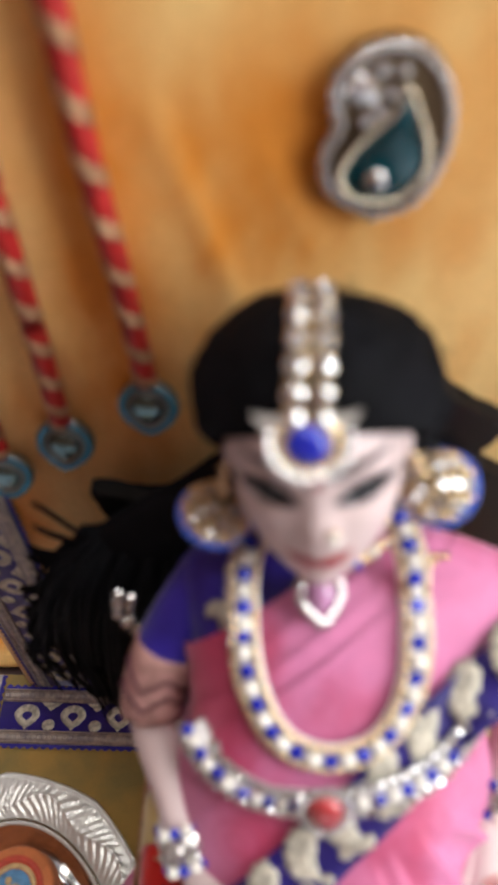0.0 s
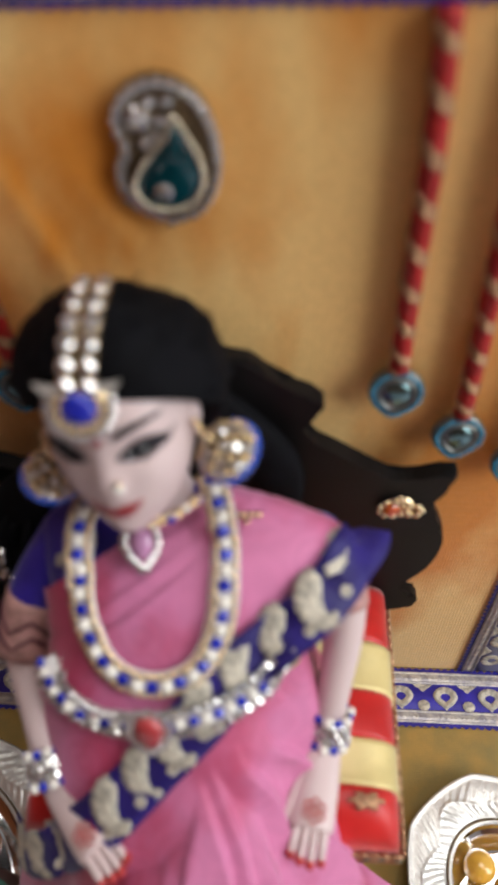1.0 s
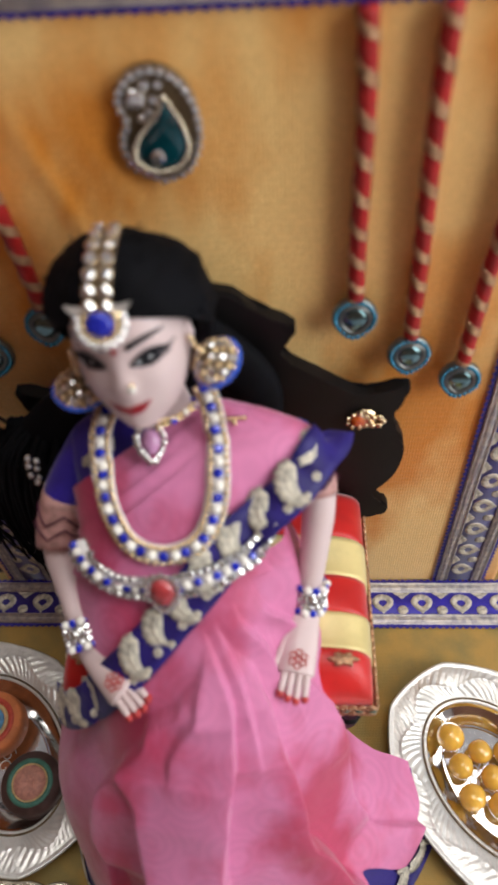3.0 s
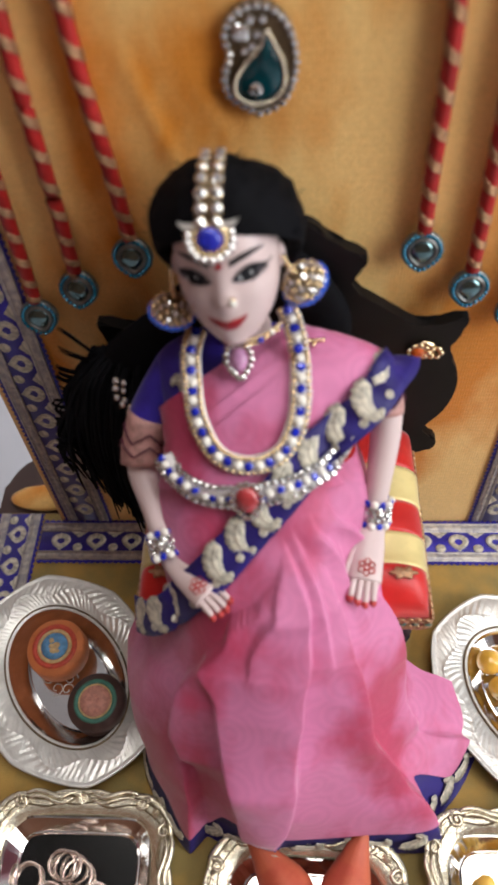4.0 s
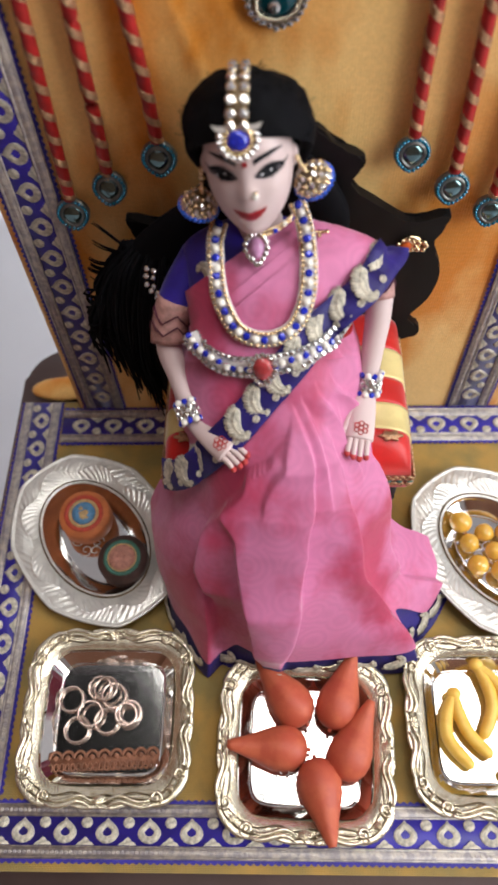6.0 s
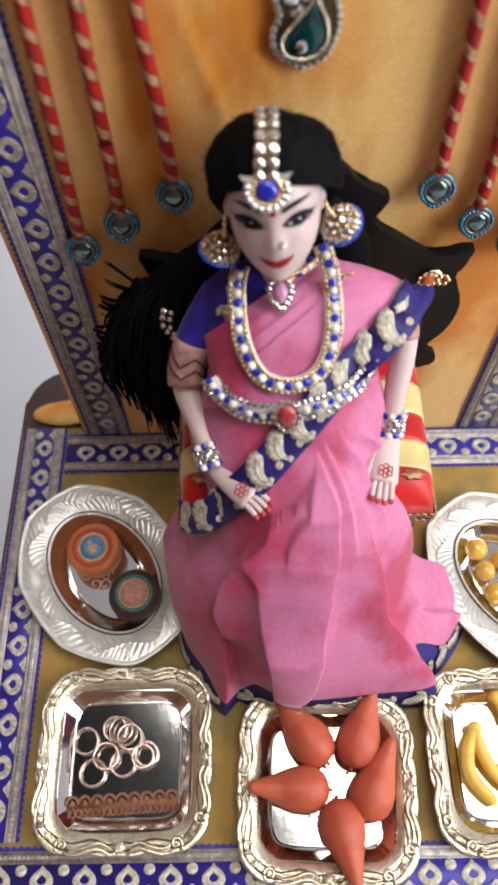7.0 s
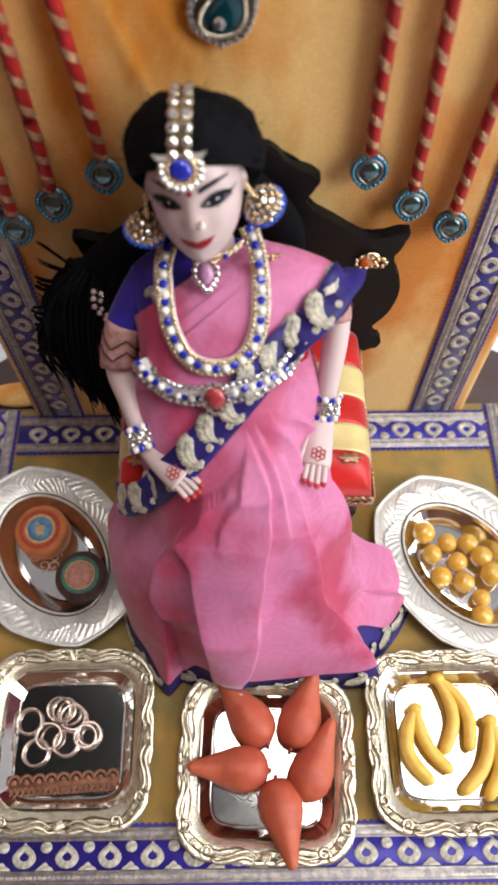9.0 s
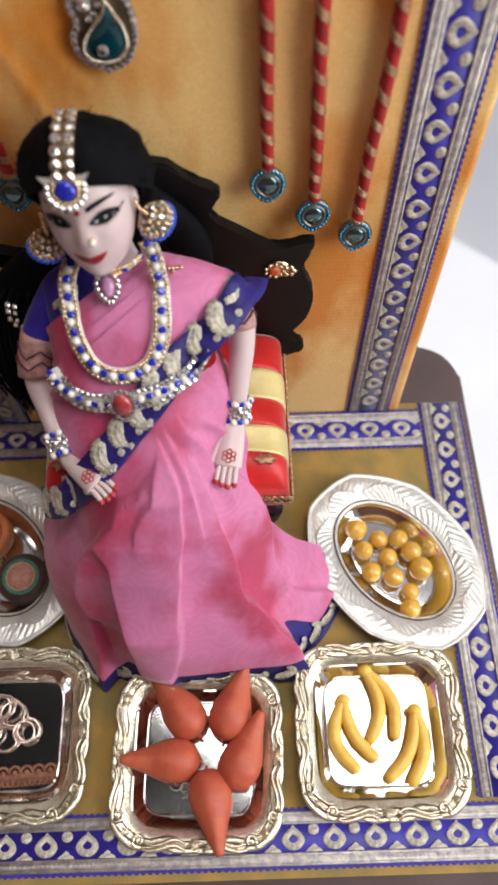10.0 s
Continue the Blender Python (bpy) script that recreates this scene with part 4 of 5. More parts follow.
def face_point(x, z, lift=0.0):
    """A point on the face, facing -y, from its place across and up."""
    sx, sy, sz = 0.0172, 0.0195, 0.0245 if z > 0 else 0.0312
    t = max(0.0, -z / sz)
    wide = sx * (1 - 0.38 * t ** 2.1)
    q = 1 - (x / wide) ** 2 - (abs(z) / sz) ** (3.2 if z < 0 else 2.2)
    y = sy * math.sqrt(max(q, 0.0)) ** 0.8
    y += 0.0026 * math.exp(-(x / 0.0027) ** 2) * (math.exp(-((z + 0.0078) / 0.0030) ** 2) + 0.40 * math.exp(-((z + 0.002) / 0.0050) ** 2))
    y += 0.0012 * math.exp(-((abs(x) - 0.0022) / 0.0013) ** 2 - ((z + 0.0085) / 0.0016) ** 2)
    y += 0.0014 * math.exp(-(x / 0.0055) ** 2 - ((z + 0.0155) / 0.0026) ** 2) + 0.0020 * math.exp(-(x / 0.0055) ** 2 - ((z + 0.0250) / 0.0036) ** 2)
    y -= 0.0010 * math.exp(-((abs(x) - 0.0078) / 0.0040) ** 2 - ((z - 0.0005) / 0.0032) ** 2)
    y += 0.0010 * math.exp(-((abs(x) - 0.0105) / 0.0045) ** 2 - ((z + 0.0065) / 0.0040) ** 2)
    return HEAD @ Vector((x, -y - lift, z))


def face_patch(bm, mi, centre, half_w, upper, lower, lift, n=14, tilt=0.0):
    """A painted patch: upper and lower give its height along -1..1."""
    rows = []
    for j in range(5):
        row = []
        for i in range(n + 1):
            s = -1 + 2 * i / n
            x = centre[0] + half_w * s
            z0, z1 = centre[1] + lower(s) + tilt * s, centre[1] + upper(s) + tilt * s
            row.append(face_point(x, z0 + (z1 - z0) * j / 4, lift))
        rows.append(row)
    loft(bm, rows, False, mi=mi)


def fingers(bm, palm, d, side, mi, spread):
    for k in range(4):
        o = palm + side * (k - 1.5) * 0.0026
        tube(bm, spline([o, o + d * 0.005 + side * (k - 1.5) * spread, o + d * (0.0098 - 0.0012 * abs(k - 1.3)) + side * (k - 1.5) * spread * 1.6 + Vector((0, 0, -0.0010))], 3), lambda t: 0.0015 - 0.0004 * t, 8, mi=mi)
        tip = o + d * (0.0095 - 0.0012 * abs(k - 1.3)) + side * (k - 1.5) * spread * 1.58 + Vector((0, 0, -0.0009))
        blob(bm, tip, (0.0015, 0.0019, 0.0014), 8, 6, mi=6)


SHOULDER_L, ELBOW_L, WRIST_L, PALM_L = Vector((-0.0318, -0.0440, 0.1870)), Vector((-0.0475, -0.0680, 0.1570)), Vector((-0.0362, -0.0996, 0.1400)), Vector((-0.0225, -0.1136, 0.1408))
SHOULDER_R, ELBOW_R, WRIST_R, PALM_R = Vector((0.0400, -0.0440, 0.1880)), Vector((0.0485, -0.0610, 0.1680)), Vector((0.0447, -0.0823, 0.1410)), Vector((0.0408, -0.1035, 0.1370))


def doll():
    bm = bmesh.new()
    # slots: 0 skin, 1 hair, 2 kohl, 3 lid, 4 lips, 5 glint, 6 red dye, 7 blouse, 8 brocade cuff, 9 maroon
    rows = []
    n = 40
    for j in range(41):
        z = math.cos(math.pi * (0.01 + 0.98 * j / 40))
        tall = 0.0245 if z > 0 else 0.0312
        z *= tall
        t = max(0.0, -z / tall)
        wide = 0.0172 * (1 - 0.38 * t ** 2.1) * math.sqrt(max(1 - (abs(z) / tall) ** (3.2 if z < 0 else 2.2), 0.0))
        row = []
        for i in range(n + 1):
            row.append(face_point(wide * -math.cos(math.pi * i / n) * 0.9995, z))
        for i in range(1, 16):
            a = math.pi * i / 16
            row.append(HEAD @ Vector((wide * math.cos(a), 0.021 * math.sin(a) * math.sqrt(max(1 - (z / tall) ** 2, 0)), z)))
        rows.append(row)
    loft(bm, rows, True, (True, True))
    for s in (-1, 1):
        # brow, lid, iris, lash lines and wing, glints
        face_patch(bm, 2, (s * 0.0084, 0.0066), 0.0052, lambda t, s=s: 0.0010 - 0.0010 * t * t - 0.0003 * s * t, lambda t, s=s: -0.0008 - 0.0003 * t * t + 0.0004 * s * t, 0.0003, 12, s * 0.0012)
        face_patch(bm, 3, (s * 0.0088, 0.0004), 0.0053, lambda t: 0.0027 * (1 - t * t) + 0.0001, lambda t: -0.0016 * (1 - t * t) - 0.0001, 0.0003, 14, s * 0.0010)
        face_patch(bm, 2, (s * 0.0086, 0.0002), 0.0030, lambda t: 0.0019 * (1 - t * t) ** 0.5, lambda t: -0.0018 * (1 - t * t) ** 0.5, 0.0005, 10, s * 0.0005)
        face_patch(bm, 2, (s * 0.0088, 0.0004), 0.0055, lambda t: 0.0024 * (1 - t * t) + 0.0003, lambda t: 0.0010 * (1 - t * t) - 0.0003, 0.0006, 14, s * 0.0010)
        face_patch(bm, 2, (s * 0.0088, 0.0003), 0.0052, lambda t: -0.0012 * (1 - t * t) + 0.0001, lambda t: -0.0019 * (1 - t * t) - 0.0002, 0.0006, 14, s * 0.0010)
        face_patch(bm, 2, (s * 0.0141, 0.0014), 0.0015, lambda t, s=s: 0.0005 - 0.0002 * s * t, lambda t, s=s: -0.0005 + 0.0004 * s * t, 0.0006, 6, s * 0.0009)
        for k in range(5):
            face_patch(bm, 2, (s * (0.0094 + 0.0011 * k), -0.0014 + 0.00045 * k), 0.00022, lambda t: 0.0004, lambda t: -0.0009, 0.0006, 2)
        face_patch(bm, 5, (s * 0.0086 + 0.0007, 0.0006), 0.0004, lambda t: 0.0004, lambda t: -0.0003, 0.0009, 4)
        face_patch(bm, 5, (s * 0.0086 - 0.0026, -0.0001), 0.0004, lambda t: 0.0003, lambda t: -0.0004, 0.0009, 4)
    face_patch(bm, 4, (0, -0.0158), 0.0066, lambda t: 0.0017 * (1 - t * t) * (1 - 0.35 * math.exp(-(t / 0.16) ** 2)) + 0.0026 * t * t, lambda t: -0.0028 * (1 - t * t) + 0.0024 * t * t, 0.0004, 16)
    face_patch(bm, 2, (0, -0.0160), 0.0056, lambda t: 0.0001 + 0.0022 * t * t, lambda t: -0.0002 + 0.0022 * t * t, 0.0006, 12)
    face_patch(bm, 4, (0.0, 0.0046), 0.0011, lambda t: 0.0010 * math.sqrt(max(1 - t * t, 0)), lambda t: -0.0010 * math.sqrt(max(1 - t * t, 0)), 0.0006, 8)
    for s in (-1, 1):
        blob(bm, HEAD @ Vector((s * 0.0168, -0.001, -0.002)), (0.0022, 0.003, 0.0050), 10, 8)
    # hair: a full cap with a straight hairline, then the long fall
    cap = bmesh.new()
    def lumps(p):
        return p * (1 + 0.045 * noise.noise(p * 80 + Vector((3, 0, 1))) + 0.04 * noise.noise(p * 260) + 0.025 * noise.noise(p * 900))
    blob(cap, (-0.0080, -0.0365, 0.2468), (0.0252, 0.0210, 0.0218), 56, 40, shape=lumps)
    geom = cap.verts[:] + cap.edges[:] + cap.faces[:]
    bmesh.ops.bisect_plane(cap, geom=geom, plane_co=(-0.010, -0.0550, 0.2572), plane_no=(0.05, -0.77, -0.63), clear_outer=True)
    made = [bm.verts.new(v.co) for v in cap.verts]
    cap.verts.index_update()
    for f in cap.faces:
        bm.faces.new([made[v.index] for v in f.verts]).material_index = 1
    cap.free()
    def hair_lump(p):
        return p * (1 + 0.12 * noise.noise(p * 60) + 0.05 * noise.noise(p * 300))
    blob(bm, (-0.008, -0.0215, 0.232), (0.0200, 0.0110, 0.026), 28, 22, 1, hair_lump)
    for line, r in (([(-0.020, -0.0215, 0.205), (-0.030, -0.0225, 0.186), (-0.052, -0.025, 0.164), (-0.070, -0.029, 0.138), (-0.073, -0.033, 0.108), (-0.066, -0.036, 0.074)], 0.0175), ([(-0.024, -0.022, 0.190), (-0.046, -0.026, 0.160), (-0.062, -0.032, 0.128), (-0.062, -0.036, 0.092)], 0.0160), ([(0.006, -0.022, 0.225), (0.018, -0.0215, 0.205), (0.028, -0.0215, 0.187), (0.032, -0.022, 0.165)], 0.0100)):
        path = spline([Vector(p) for p in line], 8)
        tube(bm, path, lambda t, r=r: r * (0.55 + 0.75 * math.sin(math.pi * min(t + 0.05, 1)) ** 0.9) * (1 - 0.45 * t ** 3) * 0.85, 18, mi=1, flat=0.5, up=Vector((0, 1, 0)))
    for line in (((0.0130, -0.0440, 0.2530), (0.0140, -0.0370, 0.2400), (0.0110, -0.0280, 0.2230), (0.0090, -0.0240, 0.2100)), ((-0.0290, -0.0440, 0.2510), (-0.0300, -0.0370, 0.2380), (-0.0260, -0.0280, 0.2210), (-0.0240, -0.0240, 0.2100))):
        tube(bm, spline([Vector(p) for p in line], 6), lambda t: 0.0030 - 0.0005 * t, 14, mi=1)
    rng = random.Random(4)
    for k in range(420):
        # a curtain with a ragged lower edge, and a few wisps that stand off to the side
        x = rng.uniform(-0.093, -0.046)
        top = between(((-0.093, 0.146), (-0.084, 0.166), (-0.078, 0.172), (-0.062, 0.166), (-0.046, 0.172)), x) - 0.012 * rng.random()
        low = between(((-0.093, 0.116), (-0.084, 0.092), (-0.074, 0.074), (-0.066, 0.056), (-0.046, 0.064)), x) + 0.040 * rng.random() ** 2 - 0.004 * rng.random()
        y = rng.uniform(-0.040, -0.022)
        line = [(x * 0.55 - 0.018, -0.024, 0.178 - 0.01 * rng.random()), (x + 0.006, y, top), (x - 0.002 * rng.random(), y - 0.002, (top + low) / 2), (x + rng.uniform(-0.003, 0.006), y - 0.004 * rng.random(), low)]
        if k % 16 == 0:
            e = Vector((between(((0.0, -0.081), (0.5, -0.088), (1.0, -0.096)), rng.random()), -0.024, 0.0))
            e.z = between(((-0.096, 0.112), (-0.088, 0.165), (-0.081, 0.187)), e.x) + rng.uniform(-0.004, 0.003)
            line = [(-0.055, -0.026, 0.160), (-0.068, -0.027, 0.5 * e.z + 0.082), e.lerp(Vector((-0.07, -0.026, e.z - 0.01)), 0.3), e]
        tube(bm, spline([Vector(q) for q in line], 4), lambda t, k=k: (0.0010 if k % 16 == 0 else 0.0016) * (1 - 0.75 * t), 4, mi=1)
    for k in range(260):
        a, e = rng.uniform(0, math.pi), rng.uniform(-0.25, 1.0)
        q = Vector((math.cos(a) * math.cos(e), math.sin(e) - 0.15, math.sin(a) * math.cos(e)))
        p = Vector((-0.008 + 0.0238 * q.x, -0.0355 + 0.0200 * q.y, 0.2468 + 0.0212 * q.z))
        w = Vector((rng.uniform(-1, 1), rng.uniform(-0.4, 1), rng.uniform(-0.6, 0.6)))
        tube(bm, [p, p + q * 0.0010 + w * 0.0012, p + q * 0.0014 + w * 0.0030], 0.00013, 3, mi=1)
    # neck, torso, arms
    tube(bm, spline([(-0.0085, -0.034, 0.225), (-0.0065, -0.036, 0.212), (-0.004, -0.040, 0.200)], 5), lambda t: 0.0078 + 0.003 * t * t, 18)
    torso(bm, 7, -0.0012, low=0.08)
    for sh, el, wr, palm, sgn in ((SHOULDER_L, ELBOW_L, WRIST_L, PALM_L, -1), (SHOULDER_R, ELBOW_R, WRIST_R, PALM_R, 1)):
        arm = spline([sh, sh.lerp(el, 0.5) + Vector((sgn * 0.003, 0, 0.001)), el, el.lerp(wr, 0.5), wr], 6)
        tube(bm, arm, lambda t: 0.0078 - 0.0036 * t, 16)
        blob(bm, sh, (0.0088 if sgn < 0 else 0.0080,) * 3, 16, 12, mi=7)
        cut = int(len(arm) * (0.28 if sgn < 0 else 0.16))
        tube(bm, arm[:cut + 1], lambda t, sgn=sgn: (0.0088 if sgn < 0 else 0.0072) - 0.0004 * t, 18, mi=7 if sgn < 0 else 8)
        tube(bm, arm[cut - 1:cut + 6], lambda t, sgn=sgn: (0.0087 if sgn < 0 else 0.0074) - 0.0004 * t, 18, mi=8)
        for zig in range(2):
            line = []
            for i in range(33):
                a = 2 * math.pi * i / 32
                f = cut + (2.0 if zig else 0.4) + 1.6 * abs(((i / 4) % 2) - 1)
                p = arm[int(f)].lerp(arm[int(f) + 1], f - int(f))
                d = (arm[int(f) + 1] - arm[int(f)]).normalized()
                u = d.cross(Vector((0, 0, 1))).normalized()
                line.append(p + (u * math.cos(a) + u.cross(d) * math.sin(a)) * (0.0089 if sgn < 0 else 0.0077))
            tube(bm, line, 0.0004, 5, False, mi=9)
        d = (palm - wr).normalized()
        side = d.cross(Vector((0, -0.4, 0.9))).normalized()
        tube(bm, spline([wr, wr.lerp(palm, 0.45), palm, palm + d * 0.0052], 4), lambda t: 0.0042 + 0.0024 * math.sin(math.pi * min(t * 0.62, 1)), 14, mi=0, flat=0.5, up=Vector((0, -0.4, 0.9)))
        fingers(bm, palm + d * 0.0046, d, side, 0, 0.0002)
        tube(bm, spline([wr.lerp(palm, 0.5) + side * sgn * 0.004, palm + side * sgn * 0.0072 + d * 0.001, palm + side * sgn * 0.0078 + d * 0.0055], 4), lambda t: 0.0018 - 0.0006 * t, 8)
        # dyed flower on the back of the palm
        top = side.cross(d).normalized()
        top = top if top.z > 0 else -top
        c = palm + d * 0.0006 + top * 0.0034
        loops = [(0.0010, 0, 0)] + [(0.0011, 0.0023 * math.cos(k * 1.047), 0.0023 * math.sin(k * 1.047)) for k in range(6)]
        for r, a, b in loops:
            tube(bm, [c + d * (a + r * math.cos(q)) + side * (b + r * math.sin(q)) for q in (2 * math.pi * i / 10 for i in range(11))], 0.00026, 4, False, mi=6)
    # legs under the cloth
    for s in (-1, 1):
        tube(bm, spline([(s * 0.013, -0.074, 0.134), (s * 0.015, -0.100, 0.116), (s * 0.016, -0.122, 0.094), (s * 0.016, -0.126, 0.05), (s * 0.016, -0.130, 0.008)], 5), lambda t: 0.0105 - 0.005 * t, 14)
        tube(bm, [Vector((s * 0.016, -0.130, 0.0062)), Vector((s * 0.017, -0.150, 0.0052))], 0.0048, 10)
    ob = link("doll", bm, [SKIN, HAIR, KOHL, LID, LIP, EYE_WHITE, HENNA, BLUE_SILK, BLUSH, MAROON])
    return tagged(ob, "seated fashion doll with black hair and pale vinyl skin", "doll")


# sections of the leaning torso: along the axis, half width, half depth
TORSO = [(-0.34, 0.0375, 0.0210), (-0.12, 0.0350, 0.0180), (0.06, 0.0310, 0.0150), (0.25, 0.0310, 0.0158), (0.48, 0.0335, 0.0175), (0.68, 0.0355, 0.0155), (0.84, 0.0350, 0.0110), (0.95, 0.0270, 0.0085), (1.03, 0.0150, 0.0070)]
WAIST, NECK = Vector((-0.0030, -0.0780, 0.1600)), Vector((-0.0040, -0.0360, 0.2000))
AXIS = NECK - WAIST
FRONT = Vector((0, -AXIS.z, AXIS.y)).normalized()


def torso(bm, mi, grow, wrinkle=0.0, n=48, wide_right=0.0, low=-9.0):
    keys = spline([Vector(k) for k in TORSO], 5)
    rows = []
    for k in (q for q in keys if q.x > low):
        c = WAIST + AXIS * k.x
        row = []
        for i in range(n):
            a = 2 * math.pi * i / n
            x, d = (k.y + grow) * math.sin(a), (k.z + grow) * math.cos(a)
            if wide_right and x > 0:
                x *= 1 + wide_right * math.exp(-((k.x - 0.78) / 0.22) ** 2)
            if wrinkle and d > 0:
                d += wrinkle * math.sin((x * 0.75 - k.x * 0.055 + 0.02) * 230 + 0.8 * math.sin(x * 60))
            row.append(c + Vector((x, 0, 0)) + FRONT * d)
        rows.append(row)
    loft(bm, rows, True, (True, True), mi)


doll()


# ---- sari ----
# folds of the skirt: the line of the edge (down, across), its height going down, how far the flap reaches, and which side lies on top
FOLDS = (
    (((0.10, 0.08), (0.25, 0.17), (0.37, 0.15), (0.53, 0.10), (0.70, 0.05), (0.95, -0.05), (1.0, -0.10)), ((0.10, 0.0), (0.30, 0.0045), (0.60, 0.0085), (0.82, 0.0080), (1.0, 0.0030)), 0.20, -1),
    (((0.16, 0.17), (0.22, 0.32), (0.38, 0.35), (0.62, 0.40), (0.81, 0.48), (1.0, 0.44)), ((0.14, 0.0), (0.30, 0.0045), (0.70, 0.0080), (1.0, 0.0090)), 0.17, -1),
    (((0.16, 0.46), (0.42, 0.68), (0.60, 0.72), (0.80, 0.70)), ((0.14, 0.0), (0.40, 0.0040), (0.78, 0.0065), (0.86, 0.0)), 0.14, -1),
    (((0.18, 0.09), (0.28, -0.02), (0.34, -0.15), (0.44, -0.28), (0.52, -0.37), (0.64, -0.36), (0.72, -0.31), (0.80, -0.29)), ((0.16, 0.0), (0.34, 0.0045), (0.55, 0.0075), (0.72, 0.0055), (0.80, 0.0)), 0.20, 1),
    (((0.44, -0.28), (0.54, -0.18), (0.74, -0.12), (0.91, -0.12), (1.0, -0.10)), ((0.42, 0.0), (0.56, 0.0030), (0.75, 0.0085), (0.86, 0.0070), (1.0, 0.0020)), 0.22, 1),
    (((0.70, -0.36), (0.82, -0.32), (1.0, -0.33)), ((0.70, 0.0), (0.84, 0.0055), (1.0, 0.0085)), 0.16, -1),
    (((0.06, 0.26), (0.22, 0.44), (0.40, 0.52)), ((0.06, 0.0), (0.16, 0.0030), (0.42, 0.0)), 0.10, -1),
    (((0.05, 0.42), (0.20, 0.66), (0.34, 0.80)), ((0.04, 0.0), (0.14, 0.0030), (0.34, 0.0)), 0.10, -1),
    (((0.08, 0.14), (0.24, 0.24), (0.46, 0.25)), ((0.08, 0.0), (0.22, 0.0026), (0.48, 0.0)), 0.08, -1),
    (((0.14, 0.10), (0.26, 0.04), (0.40, -0.06), (0.50, -0.08)), ((0.14, 0.0), (0.28, 0.0022), (0.50, 0.0)), 0.10, 1),
    (((0.86, 0.70), (1.0, 0.78)), ((0.82, 0.0), (0.92, 0.0035), (1.0, 0.0035)), 0.12, -1),
)


def skirt_point(s, v, lift=0.0):
    """s runs -1..1 round the front from side to side, v 0..1 from the waist to the lower hem."""
    keys = ((0.00, -0.0868, 0.1725, 0.0350, -0.058, 0.006), (0.12, -0.1010, 0.1560, 0.0470, -0.060, 0.016), (0.28, -0.1190, 0.1400, 0.0545, -0.064, 0.026), (0.44, -0.1375, 0.1235, 0.0585, -0.074, 0.036), (0.56, -0.1480, 0.1080, 0.0620, -0.085, 0.040), (0.72, -0.1610, 0.0780, 0.0720, -0.098, 0.030), (0.87, -0.1740, 0.0420, 0.0780, -0.106, 0.014), (1.00, -0.1840, 0.0150, 0.0835, -0.112, 0.004))
    for a, b in zip(keys, keys[1:]):
        if v <= b[0] or b is keys[-1]:
            t = min(max((v - a[0]) / (b[0] - a[0]), 0), 1)
            t = t * t * (3 - 2 * t) * 0.5 + t * 0.5
            yf, zf, w, yb, drop = (p + (q - p) * t for p, q in zip(a[1:], b[1:]))
            break
    th = s * math.pi / 2
    c, sn = math.cos(th), math.sin(th)
    power = 0.62 + 0.45 * v ** 1.5
    if sn > 0:
        w *= (1 - 0.17 * math.exp(-((v - 0.22) / 0.2) ** 2)) * (1 - 0.25 * math.exp(-((v - 0.72) / 0.16) ** 2)) * (1 + 0.10 * between(((0.84, 0.0), (0.96, 1.0)), v))
    else:
        w *= 1 + 0.09 * math.exp(-((v - 0.70) / 0.16) ** 2) - 0.13 * math.exp(-((v - 0.40) / 0.15) ** 2)
    x = 0.0020 + 0.0120 * v ** 2.5 + w * math.copysign(abs(sn) ** 0.92, sn)
    y = yb + (yf - yb) * abs(c) ** power
    z = zf - drop * (1 - abs(c) ** 1.3)
    out = Vector((sn, -c, 0.35))
    r = s + 0.012 * noise.noise(Vector((s * 1.6, v * 3.0, 5.0)))
    bump = 0.0
    for line, rise, wide, way in FOLDS:
        amp = between(rise, v)
        if amp:
            d = way * (r - between(line, v))
            bump += 1.25 * amp * (math.exp(-(d / wide) ** 1.5) if d > 0 else math.exp(-(d / 0.011) ** 2))
    bump += 0.0034 * noise.noise(Vector((s * 2.6, v * 3.4, 0.3))) + 0.0010 * noise.noise(Vector((s * 6, v * 6, 2.3))) - 0.0025 * v
    return Vector((x, y, z)) + out * (bump + lift)


def hem_cut(s):
    """How far the pink layer reaches: its points and hollows."""
    return between(((-1, 0.92), (-0.60, 0.95), (-0.48, 0.94), (-0.33, 0.985), (-0.22, 0.925), (-0.10, 0.945), (0.0, 0.955), (0.2, 0.955), (0.44, 0.965), (0.50, 0.90), (0.62, 0.985), (0.80, 0.95), (1, 0.92)), s)


